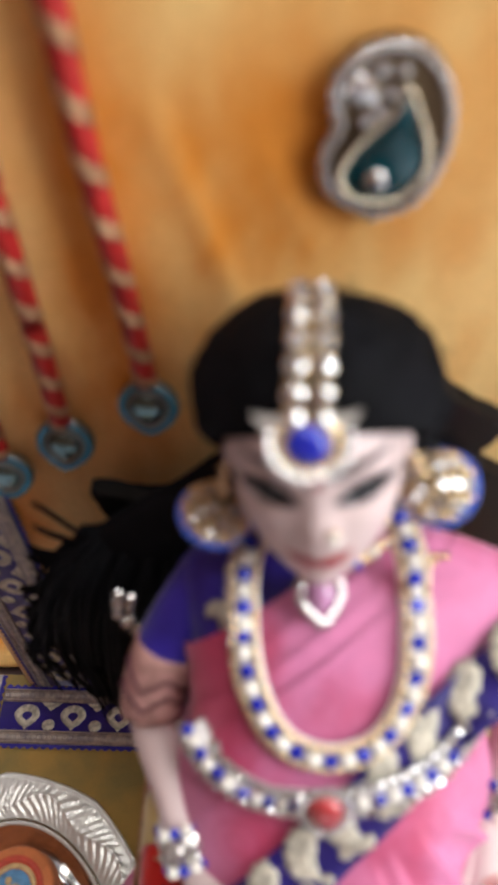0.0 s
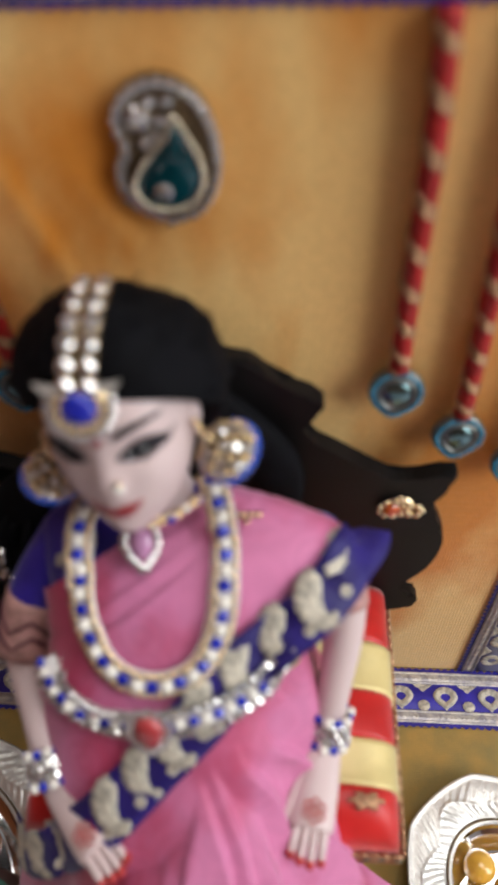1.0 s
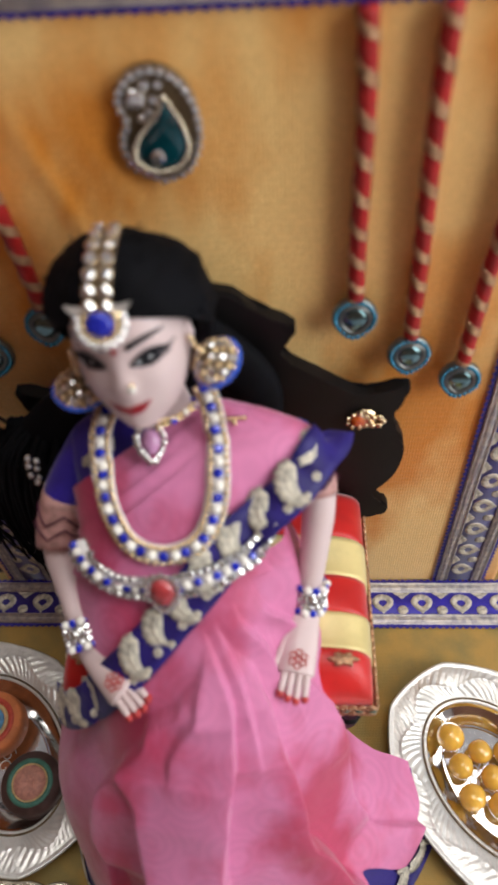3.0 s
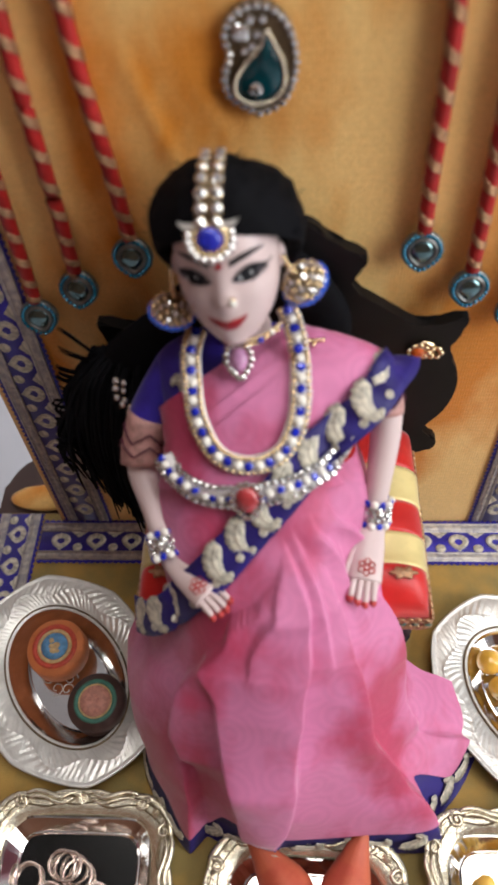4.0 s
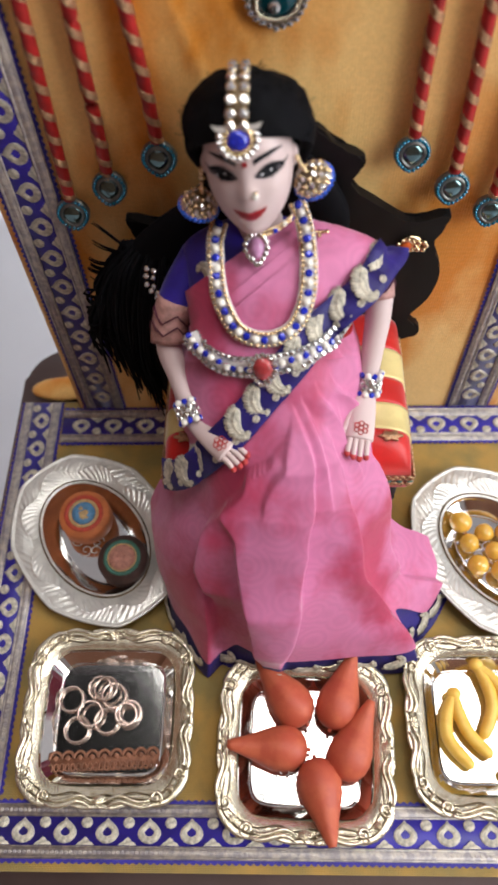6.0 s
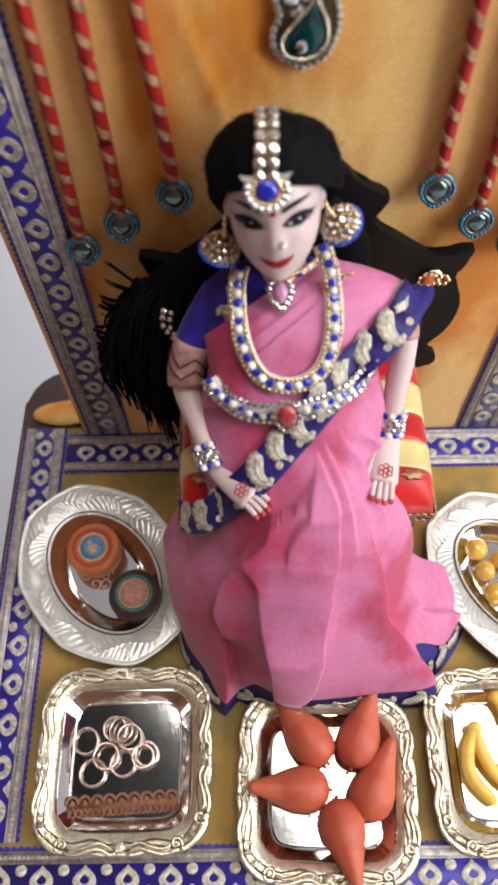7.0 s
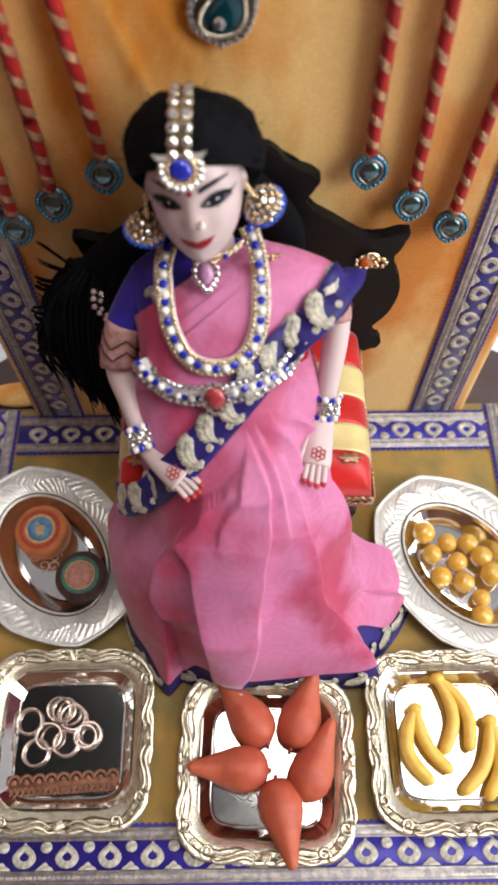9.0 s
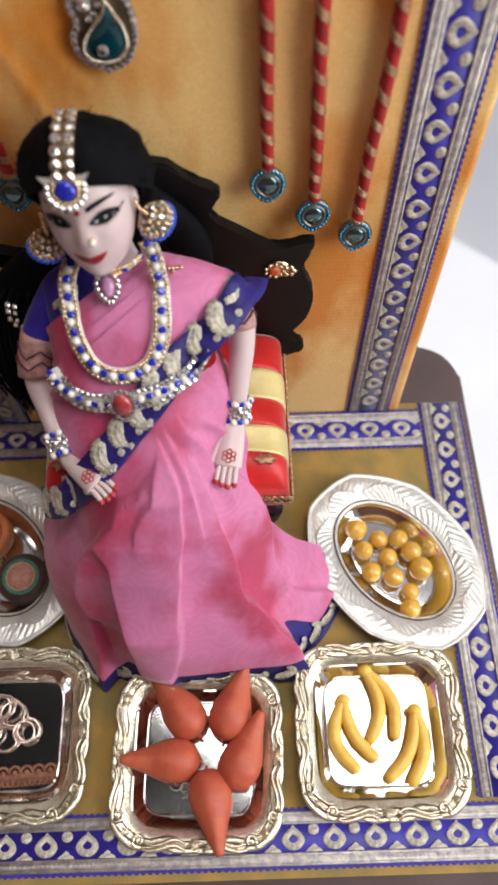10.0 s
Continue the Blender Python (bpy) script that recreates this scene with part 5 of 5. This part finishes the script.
def sari():
    thing = empty("sari", pose(0, 0, 0), "draped pink sari with royal blue brocade border on the doll", "sari")
    bm = bmesh.new()
    m, k = 400, 110
    loft(bm, [[skirt_point(-1 + 2 * i / m, hem_cut(-1 + 2 * i / m) * j / k, 0.0006) for i in range(m + 1)] for j in range(k + 1)], False)
    part("skirt", bm, PINK, thing, "gathered pink skirt with fanned pleats")
    bm = bmesh.new()
    def low(s, t):
        flare = 0.004 + (0.005 if s > 0 else 0.003) * math.exp(-((abs(s - 0.02) - 0.52) / 0.2) ** 2)
        p = skirt_point(s, 0.90 + 0.10 * t, -0.002 + flare * t)
        p.z = max(p.z - 0.016 * t, 0.0016 + 0.0006 * math.sin(s * 40))
        return p
    loft(bm, [[low(-1 + 2 * i / m, j / 8) for i in range(m + 1)] for j in range(9)], False)
    hem = part("hem_border", bm, NAVY_BROCADE, thing, "royal blue brocade hem")
    motif = leaf_data()
    for i in range(15):
        s = -0.72 + 1.50 * i / 14
        p, q, r = low(s, 0.62), low(s + 0.02, 0.62), low(s, 0.8)
        nrm = (q - p).cross(r - p).normalized()
        nrm = nrm if nrm.y < 0 else -nrm
        piece("leaf_motif", motif, hem, facing(p + nrm * 0.0012, nrm, 20 * (-1) ** i))
    bm = bmesh.new()
    a, c = Vector((-0.0340, -0.060, 0.186)), Vector((-0.0030, -0.052, 0.207))
    cut = (c - a).cross(FRONT).normalized()
    cut = cut if cut.x < 0 else -cut
    for layer in range(4):
        one = bmesh.new()
        torso(one, 0, 0.0012 + 0.0008 * layer, 0.00035, 72, 0.34)
        edge = a - cut * (0.0062 * layer)
        bmesh.ops.bisect_plane(one, geom=one.verts[:] + one.edges[:] + one.faces[:], plane_co=edge, plane_no=(cut + Vector((-0.04 * layer, 0, 0))).normalized(), clear_outer=True)
        bmesh.ops.bisect_plane(one, geom=one.verts[:] + one.edges[:] + one.faces[:], plane_co=WAIST - AXIS * 0.02, plane_no=-AXIS, clear_outer=True)
        if layer == 0:
            bm.free()
            bm = one
            part("bodice_drape", bm, PINK, thing, "pink cloth pleated across the chest")
        else:
            part("chest_pleat", one, PINK, thing, "pink pleat fold")
    return thing


def leaf_data():
    """A woven paisley with a feathered edge and a curled tip, lying flat."""
    bm = bmesh.new()
    spine = spline([Vector(p) for p in ((-0.0060, -0.0004, 0), (-0.0034, -0.0016, 0), (0.0002, -0.0016, 0), (0.0034, 0.0002, 0), (0.0044, 0.0030, 0), (0.0026, 0.0046, 0))], 4)
    last = len(spine) - 1
    width = lambda t: 0.0043 * math.sin(math.pi * (0.06 + 0.90 * t ** 0.8)) ** 0.8
    outer, inner = [], []
    for i in range(last + 1):
        t = i / last
        d = (spine[min(i + 1, last)] - spine[max(i - 1, 0)]).normalized()
        nrm = Vector((-d.y, d.x, 0))
        w = width(t)
        feather = 1.0 if i % 2 else 0.80
        outer.append(spine[i] - nrm * w * feather)
        inner.append(spine[i] + nrm * w * (0.85 - 0.45 * t) * (0.92 if i % 2 else 1.0))
        if 0 < i < last - 1:
            tube(bm, [spine[i] - nrm * w * 0.30 + Vector((0, 0, 0.0003)), spine[i] - nrm * w * 0.65 - d * 0.0004 + Vector((0, 0, 0.00045)), spine[i] - nrm * w * 0.96 - d * 0.0010 + Vector((0, 0, 0.0002))], 0.00036, 4, flat=0.6)
    loft(bm, [[p + Vector((0, 0, 0.0)) for p in outer], [p + Vector((0, 0, 0.0003)) for p in outer], [p + Vector((0, 0, 0.0004)) for p in spine], [p + Vector((0, 0, 0.0003)) for p in inner], [p + Vector((0, 0, 0.0)) for p in inner]], False)
    tube(bm, [p + Vector((0, 0, 0.0004)) for p in spine[2:-1]], 0.0004, 5)
    return data_of(bm, CREAM_ZARI, "leaf_motif")


sari()


# ---- jewellery: laid on the cloth and the doll ----
from mathutils.bvhtree import BVHTree


def cloth_tree(names):
    verts, polys = [], []
    for name in names:
        ob = bpy.data.objects[name]
        off = len(verts)
        verts += [v.co.copy() for v in ob.data.vertices]
        polys += [[off + i for i in p.vertices] for p in ob.data.polygons]
    return BVHTree.FromPolygons(verts, polys)


CLOTH = cloth_tree(("skirt", "bodice_drape", "chest_pleat", "chest_pleat.001", "chest_pleat.002"))
UPWARD = Vector((0, -0.6, 0.8))


def snap(p, lift=0.0):
    """The nearest place on cloth or doll, from a point held off it, and the normal there."""
    p = Vector(p)
    hit = CLOTH.ray_cast(p + UPWARD * 0.02, -UPWARD, 0.06)
    if hit[0] is None:
        hit = CLOTH.find_nearest(p)
    n = hit[1] if hit[1].dot(UPWARD) > 0 else -hit[1]
    if (hit[0] - p).length > 0.006:
        return p, UPWARD
    return hit[0] + n * lift, n


def laid(points, width, lift, step=0.0012, across=5, thick=0.0006):
    """A strip that lies along a line on the cloth. Returns its mesh, and places on it: f(length, side) -> place, normal, tangent."""
    line = spline([Vector(p) for p in points], 10)
    total = [0.0]
    for a, b in zip(line, line[1:]):
        total.append(total[-1] + (b - a).length)
    def along(s):
        s = min(max(s, 0), total[-1] - 1e-6)
        j = max(k for k in range(len(total)) if total[k] <= s)
        return line[j].lerp(line[j + 1], (s - total[j]) / (total[j + 1] - total[j]))
    def frame_at(s):
        t = (along(s + 0.001) - along(s - 0.001)).normalized()
        n = UPWARD
        side = t.cross(n).normalized()
        return along(s), side, t
    def place(s, w):
        p, side, t = frame_at(s)
        q, n = snap(p + side * w, lift)
        return q, n, t
    bm = bmesh.new()
    rows = []
    count = max(int(total[-1] / step), 4)
    for i in range(count + 1):
        s = total[-1] * i / count
        p, side, t = frame_at(s)
        row = [snap(p + side * width * (k / (across - 1) - 0.5), lift)[0] for k in range(across)]
        rows.append(row)
    # soften what the cloth's folds do to the strip
    for _ in range(2):
        rows = [[(rows[max(i - 1, 0)][k] + rows[i][k] * 2 + rows[min(i + 1, count)][k]) / 4 for k in range(across)] for i in range(count + 1)]
    loft(bm, [r + [p - UPWARD * thick for p in reversed(r)] for r in rows], True, (True, True))
    def settled(s, w):
        f = min(max(s / total[-1], 0), 1) * count
        i = min(int(f), count - 1)
        g = (w / width + 0.5) * (across - 1)
        k = min(max(int(g), 0), across - 2)
        a = rows[i][k].lerp(rows[i][k + 1], g - k)
        b = rows[i + 1][k].lerp(rows[i + 1][k + 1], g - k)
        t = (b - a).normalized()
        n = (rows[i][-1] - rows[i][0]).cross(t).normalized()
        n = n if n.dot(UPWARD) > 0 else -n
        return a.lerp(b, f - i), n, t
    return bm, settled, total[-1]


def aligned(p, n, t):
    """Local z along n, local x along t."""
    x = (t - n * t.dot(n)).normalized()
    y = n.cross(x)
    return Matrix(((x.x, y.x, n.x, p.x), (x.y, y.y, n.y, p.y), (x.z, y.z, n.z, p.z), (0, 0, 0, 1)))


GOLD_BEAD, PEARL_BEAD = bead_data(0.00092, GOLD), bead_data(0.0017, PEARL)
BLUE_GEM, WHITE_GEM, SMALL_GEM = gem_data(0.0016, BLUE_STONE), gem_data(0.0014, CRYSTAL), gem_data(0.0011, CRYSTAL)
CLAW = data_of(lathe([(0.0015, -0.0003), (0.0015, 0.0002), (0.0012, 0.0003)], 8), OLD_SILVER, "setting", False)

# sash border of the sari, with leaf motifs
sari_thing = bpy.data.objects["sari"]
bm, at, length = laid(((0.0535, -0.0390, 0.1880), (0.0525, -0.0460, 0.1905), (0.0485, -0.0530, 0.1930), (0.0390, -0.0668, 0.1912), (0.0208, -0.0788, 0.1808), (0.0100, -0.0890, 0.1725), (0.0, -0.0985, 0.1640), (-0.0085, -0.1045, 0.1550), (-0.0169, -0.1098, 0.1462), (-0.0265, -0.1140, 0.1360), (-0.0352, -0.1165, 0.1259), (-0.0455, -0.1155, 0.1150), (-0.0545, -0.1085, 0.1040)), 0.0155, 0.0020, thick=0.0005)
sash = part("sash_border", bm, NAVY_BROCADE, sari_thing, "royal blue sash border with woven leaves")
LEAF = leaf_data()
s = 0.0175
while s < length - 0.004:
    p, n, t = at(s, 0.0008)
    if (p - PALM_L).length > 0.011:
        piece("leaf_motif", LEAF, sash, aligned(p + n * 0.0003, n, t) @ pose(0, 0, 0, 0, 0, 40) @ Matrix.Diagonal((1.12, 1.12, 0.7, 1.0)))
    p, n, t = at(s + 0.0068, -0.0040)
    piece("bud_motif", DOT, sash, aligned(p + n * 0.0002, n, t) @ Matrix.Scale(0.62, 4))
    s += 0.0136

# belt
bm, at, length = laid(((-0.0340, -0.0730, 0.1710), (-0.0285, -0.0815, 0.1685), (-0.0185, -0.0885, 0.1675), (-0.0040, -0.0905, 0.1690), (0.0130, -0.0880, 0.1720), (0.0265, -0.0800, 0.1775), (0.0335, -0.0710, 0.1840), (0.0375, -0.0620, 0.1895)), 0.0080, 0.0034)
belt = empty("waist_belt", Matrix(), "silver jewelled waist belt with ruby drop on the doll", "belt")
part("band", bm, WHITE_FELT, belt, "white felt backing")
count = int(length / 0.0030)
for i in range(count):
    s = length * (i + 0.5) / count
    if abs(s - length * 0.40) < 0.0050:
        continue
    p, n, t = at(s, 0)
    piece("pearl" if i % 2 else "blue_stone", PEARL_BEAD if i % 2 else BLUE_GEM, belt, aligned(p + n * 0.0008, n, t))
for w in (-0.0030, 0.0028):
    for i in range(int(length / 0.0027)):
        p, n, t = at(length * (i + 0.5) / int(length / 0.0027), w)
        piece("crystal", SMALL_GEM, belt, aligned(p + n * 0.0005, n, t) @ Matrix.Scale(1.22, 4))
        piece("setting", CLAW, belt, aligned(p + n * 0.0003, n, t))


def drop_jewel(parent, m, w, h, material, count, label):
    """A pointed oval stone in a ring of crystals."""
    ring = [Vector((w * math.sin(a) * (1 - 0.25 * max(-math.cos(a), 0)), h * math.cos(a), 0)) for a in (2 * math.pi * i / 24 for i in range(24))]
    bm = bmesh.new()
    loft(bm, [[p.to_tuple() for p in ring], [(p.x, p.y, 0.0012) for p in ring], [(p.x * 0.75, p.y * 0.75, 0.0024) for p in ring], [(p.x * 0.3, p.y * 0.3, 0.0028) for p in ring]], True, (True, True))
    part("drop_stone", bm, material, parent, label).matrix_basis = m
    for i in range(count):
        a = 2 * math.pi * i / count
        p = Vector(((w + 0.0014) * math.sin(a) * (1 - 0.25 * max(-math.cos(a), 0)), (h + 0.0016) * math.cos(a) - (0.0008 if math.cos(a) < -0.95 else 0), 0.0008))
        piece("crystal", WHITE_GEM, parent, m @ Matrix.Translation(p) @ Matrix.Scale(0.95, 4))


p, n, t = at(length * 0.40, 0)
drop_jewel(belt, aligned(p + n * 0.0014 + Vector((0, -0.0002, 0.0008)), n, Vector((1, 0, 0))), 0.0043, 0.0056, RED_STONE, 15, "ruby red drop stone")

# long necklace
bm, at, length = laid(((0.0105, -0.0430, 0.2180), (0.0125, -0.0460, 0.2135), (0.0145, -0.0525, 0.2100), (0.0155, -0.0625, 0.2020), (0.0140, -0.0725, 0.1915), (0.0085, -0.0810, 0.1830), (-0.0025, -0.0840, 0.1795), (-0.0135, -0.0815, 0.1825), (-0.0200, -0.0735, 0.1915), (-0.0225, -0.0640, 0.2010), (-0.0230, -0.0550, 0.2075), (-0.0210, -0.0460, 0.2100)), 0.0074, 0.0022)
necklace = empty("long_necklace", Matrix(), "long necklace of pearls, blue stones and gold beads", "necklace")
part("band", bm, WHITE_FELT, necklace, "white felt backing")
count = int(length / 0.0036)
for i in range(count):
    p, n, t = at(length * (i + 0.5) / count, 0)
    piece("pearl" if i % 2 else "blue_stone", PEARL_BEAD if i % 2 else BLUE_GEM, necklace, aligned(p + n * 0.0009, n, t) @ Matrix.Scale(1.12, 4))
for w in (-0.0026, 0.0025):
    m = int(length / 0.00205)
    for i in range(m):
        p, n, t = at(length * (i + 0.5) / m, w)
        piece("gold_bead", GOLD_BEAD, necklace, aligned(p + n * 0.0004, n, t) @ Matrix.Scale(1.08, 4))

# choker with a lilac drop
choker = empty("choker", Matrix(), "beaded choker with a lilac stone pendant", "choker")
drop_jewel(choker, aligned(Vector((-0.0060, -0.0585, 0.2070)), Vector((0, -0.72, 0.69)), Vector((1, 0.05, 0.1))), 0.0032, 0.0042, PINK_STONE, 15, "clear lilac stone")
for w in (0, 1):
    path = spline([Vector(p) for p in ((-0.0035, -0.0560 + 0.001 * w, 0.2110 + 0.0016 * w), (0.0030, -0.0530, 0.2115 + 0.0018 * w), (0.0085, -0.0490, 0.2130 + 0.0018 * w))], 6)
    for p in path:
        piece("gold_bead", GOLD_BEAD, choker, Matrix.Translation(p) @ Matrix.Scale(0.95, 4))
for k, q in enumerate(((0.0020, -0.0545, 0.2125), (0.0056, -0.0515, 0.2135), (0.0086, -0.0490, 0.2142))):
    piece("pearl" if k % 2 else "blue_stone", PEARL_BEAD if k % 2 else BLUE_GEM, choker, facing(q, (0.4, -0.8, 0.4)) @ Matrix.Scale(0.75, 4))

# gold pin on the shoulder
pin = empty("gold_pin", Matrix(), "tiny gold bead pin on the pink shoulder cloth", "pin")
for k in range(4):
    p, n = snap((0.0185 + 0.0017 * k, -0.0500, 0.2075 + 0.0001 * k), 0.0008)
    piece("gold_bead", GOLD_BEAD, pin, Matrix.Translation(p))
p, n = snap((0.0203, -0.0512, 0.2065), 0.0008)
piece("gold_bead", GOLD_BEAD, pin, Matrix.Translation(p))

# forehead jewel
tikka = empty("forehead_jewel", Matrix(), "crystal forehead jewel with a blue stone on the hair", "hair jewel")
m = aligned(Vector((-0.0114, -0.0578, 0.2585)), Vector((0.0, -0.80, 0.60)), Vector((1, 0, 0.07)))
bm = bmesh.new()
ring = [(0.0038 * math.cos(a), 0.0034 * math.sin(a)) for a in (2 * math.pi * i / 20 for i in range(20))]
loft(bm, [[(x, y, 0) for x, y in ring], [(x, y, 0.0014) for x, y in ring], [(x * 0.8, y * 0.8, 0.0023) for x, y in ring], [(x * 0.4, y * 0.4, 0.0026) for x, y in ring]], True, (True, True))
part("blue_stone", bm, BLUE_STONE, tikka, "oval deep blue stone").matrix_basis = m
part("setting", lathe([(0.0066, -0.0008), (0.0066, 0.0), (0.004, 0.0003)], 24), GOLD, tikka).matrix_basis = m
for i in range(15):
    a = math.pi * (1.0 + 1.0 * (i - 2) / 10)
    piece("gold_bead", GOLD_BEAD, tikka, m @ pose(0.0048 * math.cos(a), 0.0044 * math.sin(a), 0.0009) @ Matrix.Scale(0.8, 4))
for i in range(11):
    a = math.pi * (0.93 + 1.14 * i / 10)
    piece("crystal", WHITE_GEM, tikka, m @ pose(0.0068 * math.cos(a), 0.0063 * math.sin(a), 0.0004) @ Matrix.Scale(0.9, 4))
for sgn in (-1, 1):
    bm = plate(bmesh.new(), [(sgn * 0.0040, 0.0030), (sgn * 0.0074, 0.0032), (sgn * 0.0092, 0.0056), (sgn * 0.0066, 0.0050), (sgn * 0.0030, 0.0048)], 0.0, 0.0010)
    part("wing", bm, RIM_SILVER, tikka, "silver petal tip", False).matrix_basis = m
chain = spline([Vector(p) for p in ((-0.0118, -0.0552, 0.2620), (-0.0115, -0.0510, 0.2668), (-0.0112, -0.0450, 0.2698), (-0.0110, -0.0385, 0.2708), (-0.0110, -0.0325, 0.2700))], 6)
bm = bmesh.new()
tube(bm, [p - Vector((0, 0, 0.0006)) for p in chain], 0.0040, 10, flat=0.15, up=Vector((0, 0, 1)))
part("strap", bm, DARK_METAL, tikka, "dark net strap")
STUD = data_of(lathe([(0.0020, 0), (0.0020, 0.0006), (0.0018, 0.0008), (0.0015, 0.0006)], 14), GOLD, "rim")
for i in range(7):
    f = i / 6 * (len(chain) - 1)
    j = min(int(f), len(chain) - 2)
    p = chain[j].lerp(chain[j + 1], f - j)
    t = (chain[j + 1] - chain[j]).normalized()
    n = Vector((1, 0, 0)).cross(t)
    n = n if n.z > 0 or n.y < 0 else -n
    for sx in (-0.0023, 0.0023):
        q = aligned(p + Vector((sx, 0, 0)) + n * 0.0004, n, t)
        piece("rim", STUD, tikka, q)
        piece("crystal", WHITE_GEM, tikka, q @ Matrix.Translation((0, 0, 0.0006)) @ Matrix.Scale(1.42, 4))


# earrings
def earring(top, centre, axis):
    thing = empty("jhumka_earring", Matrix(), "gold dome earring with a blue bead rim", "earring", "earrings")
    m = aligned(Vector(centre), Vector(axis).normalized(), Vector((1, 0.2, 0)))
    bm = lathe([(0.0012, 0.0066), (0.0035, 0.0056), (0.0060, 0.0034), (0.0072, 0.0), (0.0070, -0.0008)], 24)
    part("dome", bm, DARK_METAL, thing, "dark gold dome set with crystals").matrix_basis = m
    for r, z, c in ((0.0071, 0.0004, 18), (0.0067, 0.0022, 16), (0.0052, 0.0042, 12), (0.0032, 0.0058, 8)):
        for i in range(c):
            a = 2 * math.pi * i / c
            n = Vector((math.cos(a) * 0.8, math.sin(a) * 0.8, 0.6))
            piece("crystal" if i % 2 else "gold_bead", SMALL_GEM if i % 2 else GOLD_BEAD, thing, m @ facing((r * math.cos(a), r * math.sin(a), z), n) @ Matrix.Scale(1.15, 4))
    rim = bead_data(0.0010, BLUE_BEAD)
    for i in range(26):
        a = 2 * math.pi * i / 26
        piece("blue_bead", rim, thing, m @ pose(0.0078 * math.cos(a), 0.0078 * math.sin(a), -0.0006))
    link_line = spline([Vector(top), Vector(top).lerp(m @ Vector((0, 0, 0.0066)), 0.5) + Vector((0, -0.001, 0)), m @ Vector((0, 0, 0.0066))], 3)
    for p in link_line:
        piece("gold_bead", GOLD_BEAD, thing, Matrix.Translation(p) @ Matrix.Scale(1.0, 4))


BLUE_BEAD = mat("blue_bead", (0.01, 0.09, 0.62), 0.2, 0, 0.3, 500, 900, 0.0, coat=1.0, per_object=0.2)
earring((-0.0265, -0.0475, 0.2380), (-0.0292, -0.0455, 0.2180), (0.25, 0.0, 1))
earring((0.0100, -0.0475, 0.2430), (0.0168, -0.0462, 0.2308), (-0.45, -0.25, 0.85))

# nose stud
stud = empty("nose_stud", facing(face_point(0.0028, -0.0072, 0.0010), (0.35, -0.9, 0.2)), "tiny pearl and gold nose stud", "nose stud")
piece("pearl", PEARL_BEAD, stud, Matrix.Scale(0.85, 4))
piece("gold_bead", GOLD_BEAD, stud, pose(0.0002, 0.0013, 0) @ Matrix.Scale(0.9, 4))


# bracelets
def bracelet(a, b, r, spin):
    thing = empty("wrist_cuff", Matrix(), "crystal, pearl and blue stone cuff on the wrist", "bracelet", "wrist cuffs")
    a, b = Vector(a), Vector(b)
    d = (b - a).normalized()
    u = d.cross(Vector((0, 0, 1))).normalized()
    w = u.cross(d)
    bm = bmesh.new()
    tube(bm, [a, b], r - 0.0006, 16)
    part("cuff", bm, STEEL, thing, "silver cuff")
    for row in range(5):
        f = row / 4
        for i in range(13):
            q = 2 * math.pi * (i + 0.5 * (row % 2)) / 13 + spin
            n = u * math.cos(q) + w * math.sin(q)
            p = a.lerp(b, f) + n * r
            if row in (0, 4):
                name, me, k = ("pearl", PEARL_BEAD, 0.95) if i % 2 else ("blue_stone", BLUE_GEM, 0.9)
            else:
                name, me, k = "crystal", SMALL_GEM, 1.15
            piece(name, me, thing, facing(p, n) @ Matrix.Scale(k, 4))


d = (WRIST_L - ELBOW_L).normalized()
bracelet(WRIST_L - d * 0.0085, WRIST_L + d * 0.0005, 0.0064, 0.3)
d = (WRIST_R - ELBOW_R).normalized()
bracelet(WRIST_R - d * 0.0065, WRIST_R + d * 0.0025, 0.0064, 0.1)

# crystal strip in the long hair
strip = empty("hair_strip", Matrix(), "short crystal strip caught in the black hair", "hair jewel")
for p in spline([Vector(q) for q in ((-0.0550, -0.0490, 0.1855), (-0.0562, -0.0500, 0.1765), (-0.0525, -0.0510, 0.1690), (-0.0485, -0.0520, 0.1615))], 2):
    piece("crystal", WHITE_GEM, strip, facing(p, (0.1, -0.6, 0.8)) @ Matrix.Scale(0.95, 4))
    piece("crystal", WHITE_GEM, strip, facing(p + Vector((0.0030, -0.0006, -0.0008)), (0.1, -0.6, 0.8)) @ Matrix.Scale(0.85, 4))

for x, y, z, turn in ((-0.0270, -0.0560, 0.2035, 60), (-0.0290, -0.0630, 0.1960, 95)):
    hit = bpy.data.objects["doll"].closest_point_on_mesh(Vector((x, y, z)))
    piece("leaf_motif", LEAF, sari_thing, aligned(hit[1] + hit[2] * 0.0004, hit[2], Vector((1, 0, 0))) @ pose(0, 0, 0, 0, 0, turn) @ Matrix.Scale(0.9, 4))
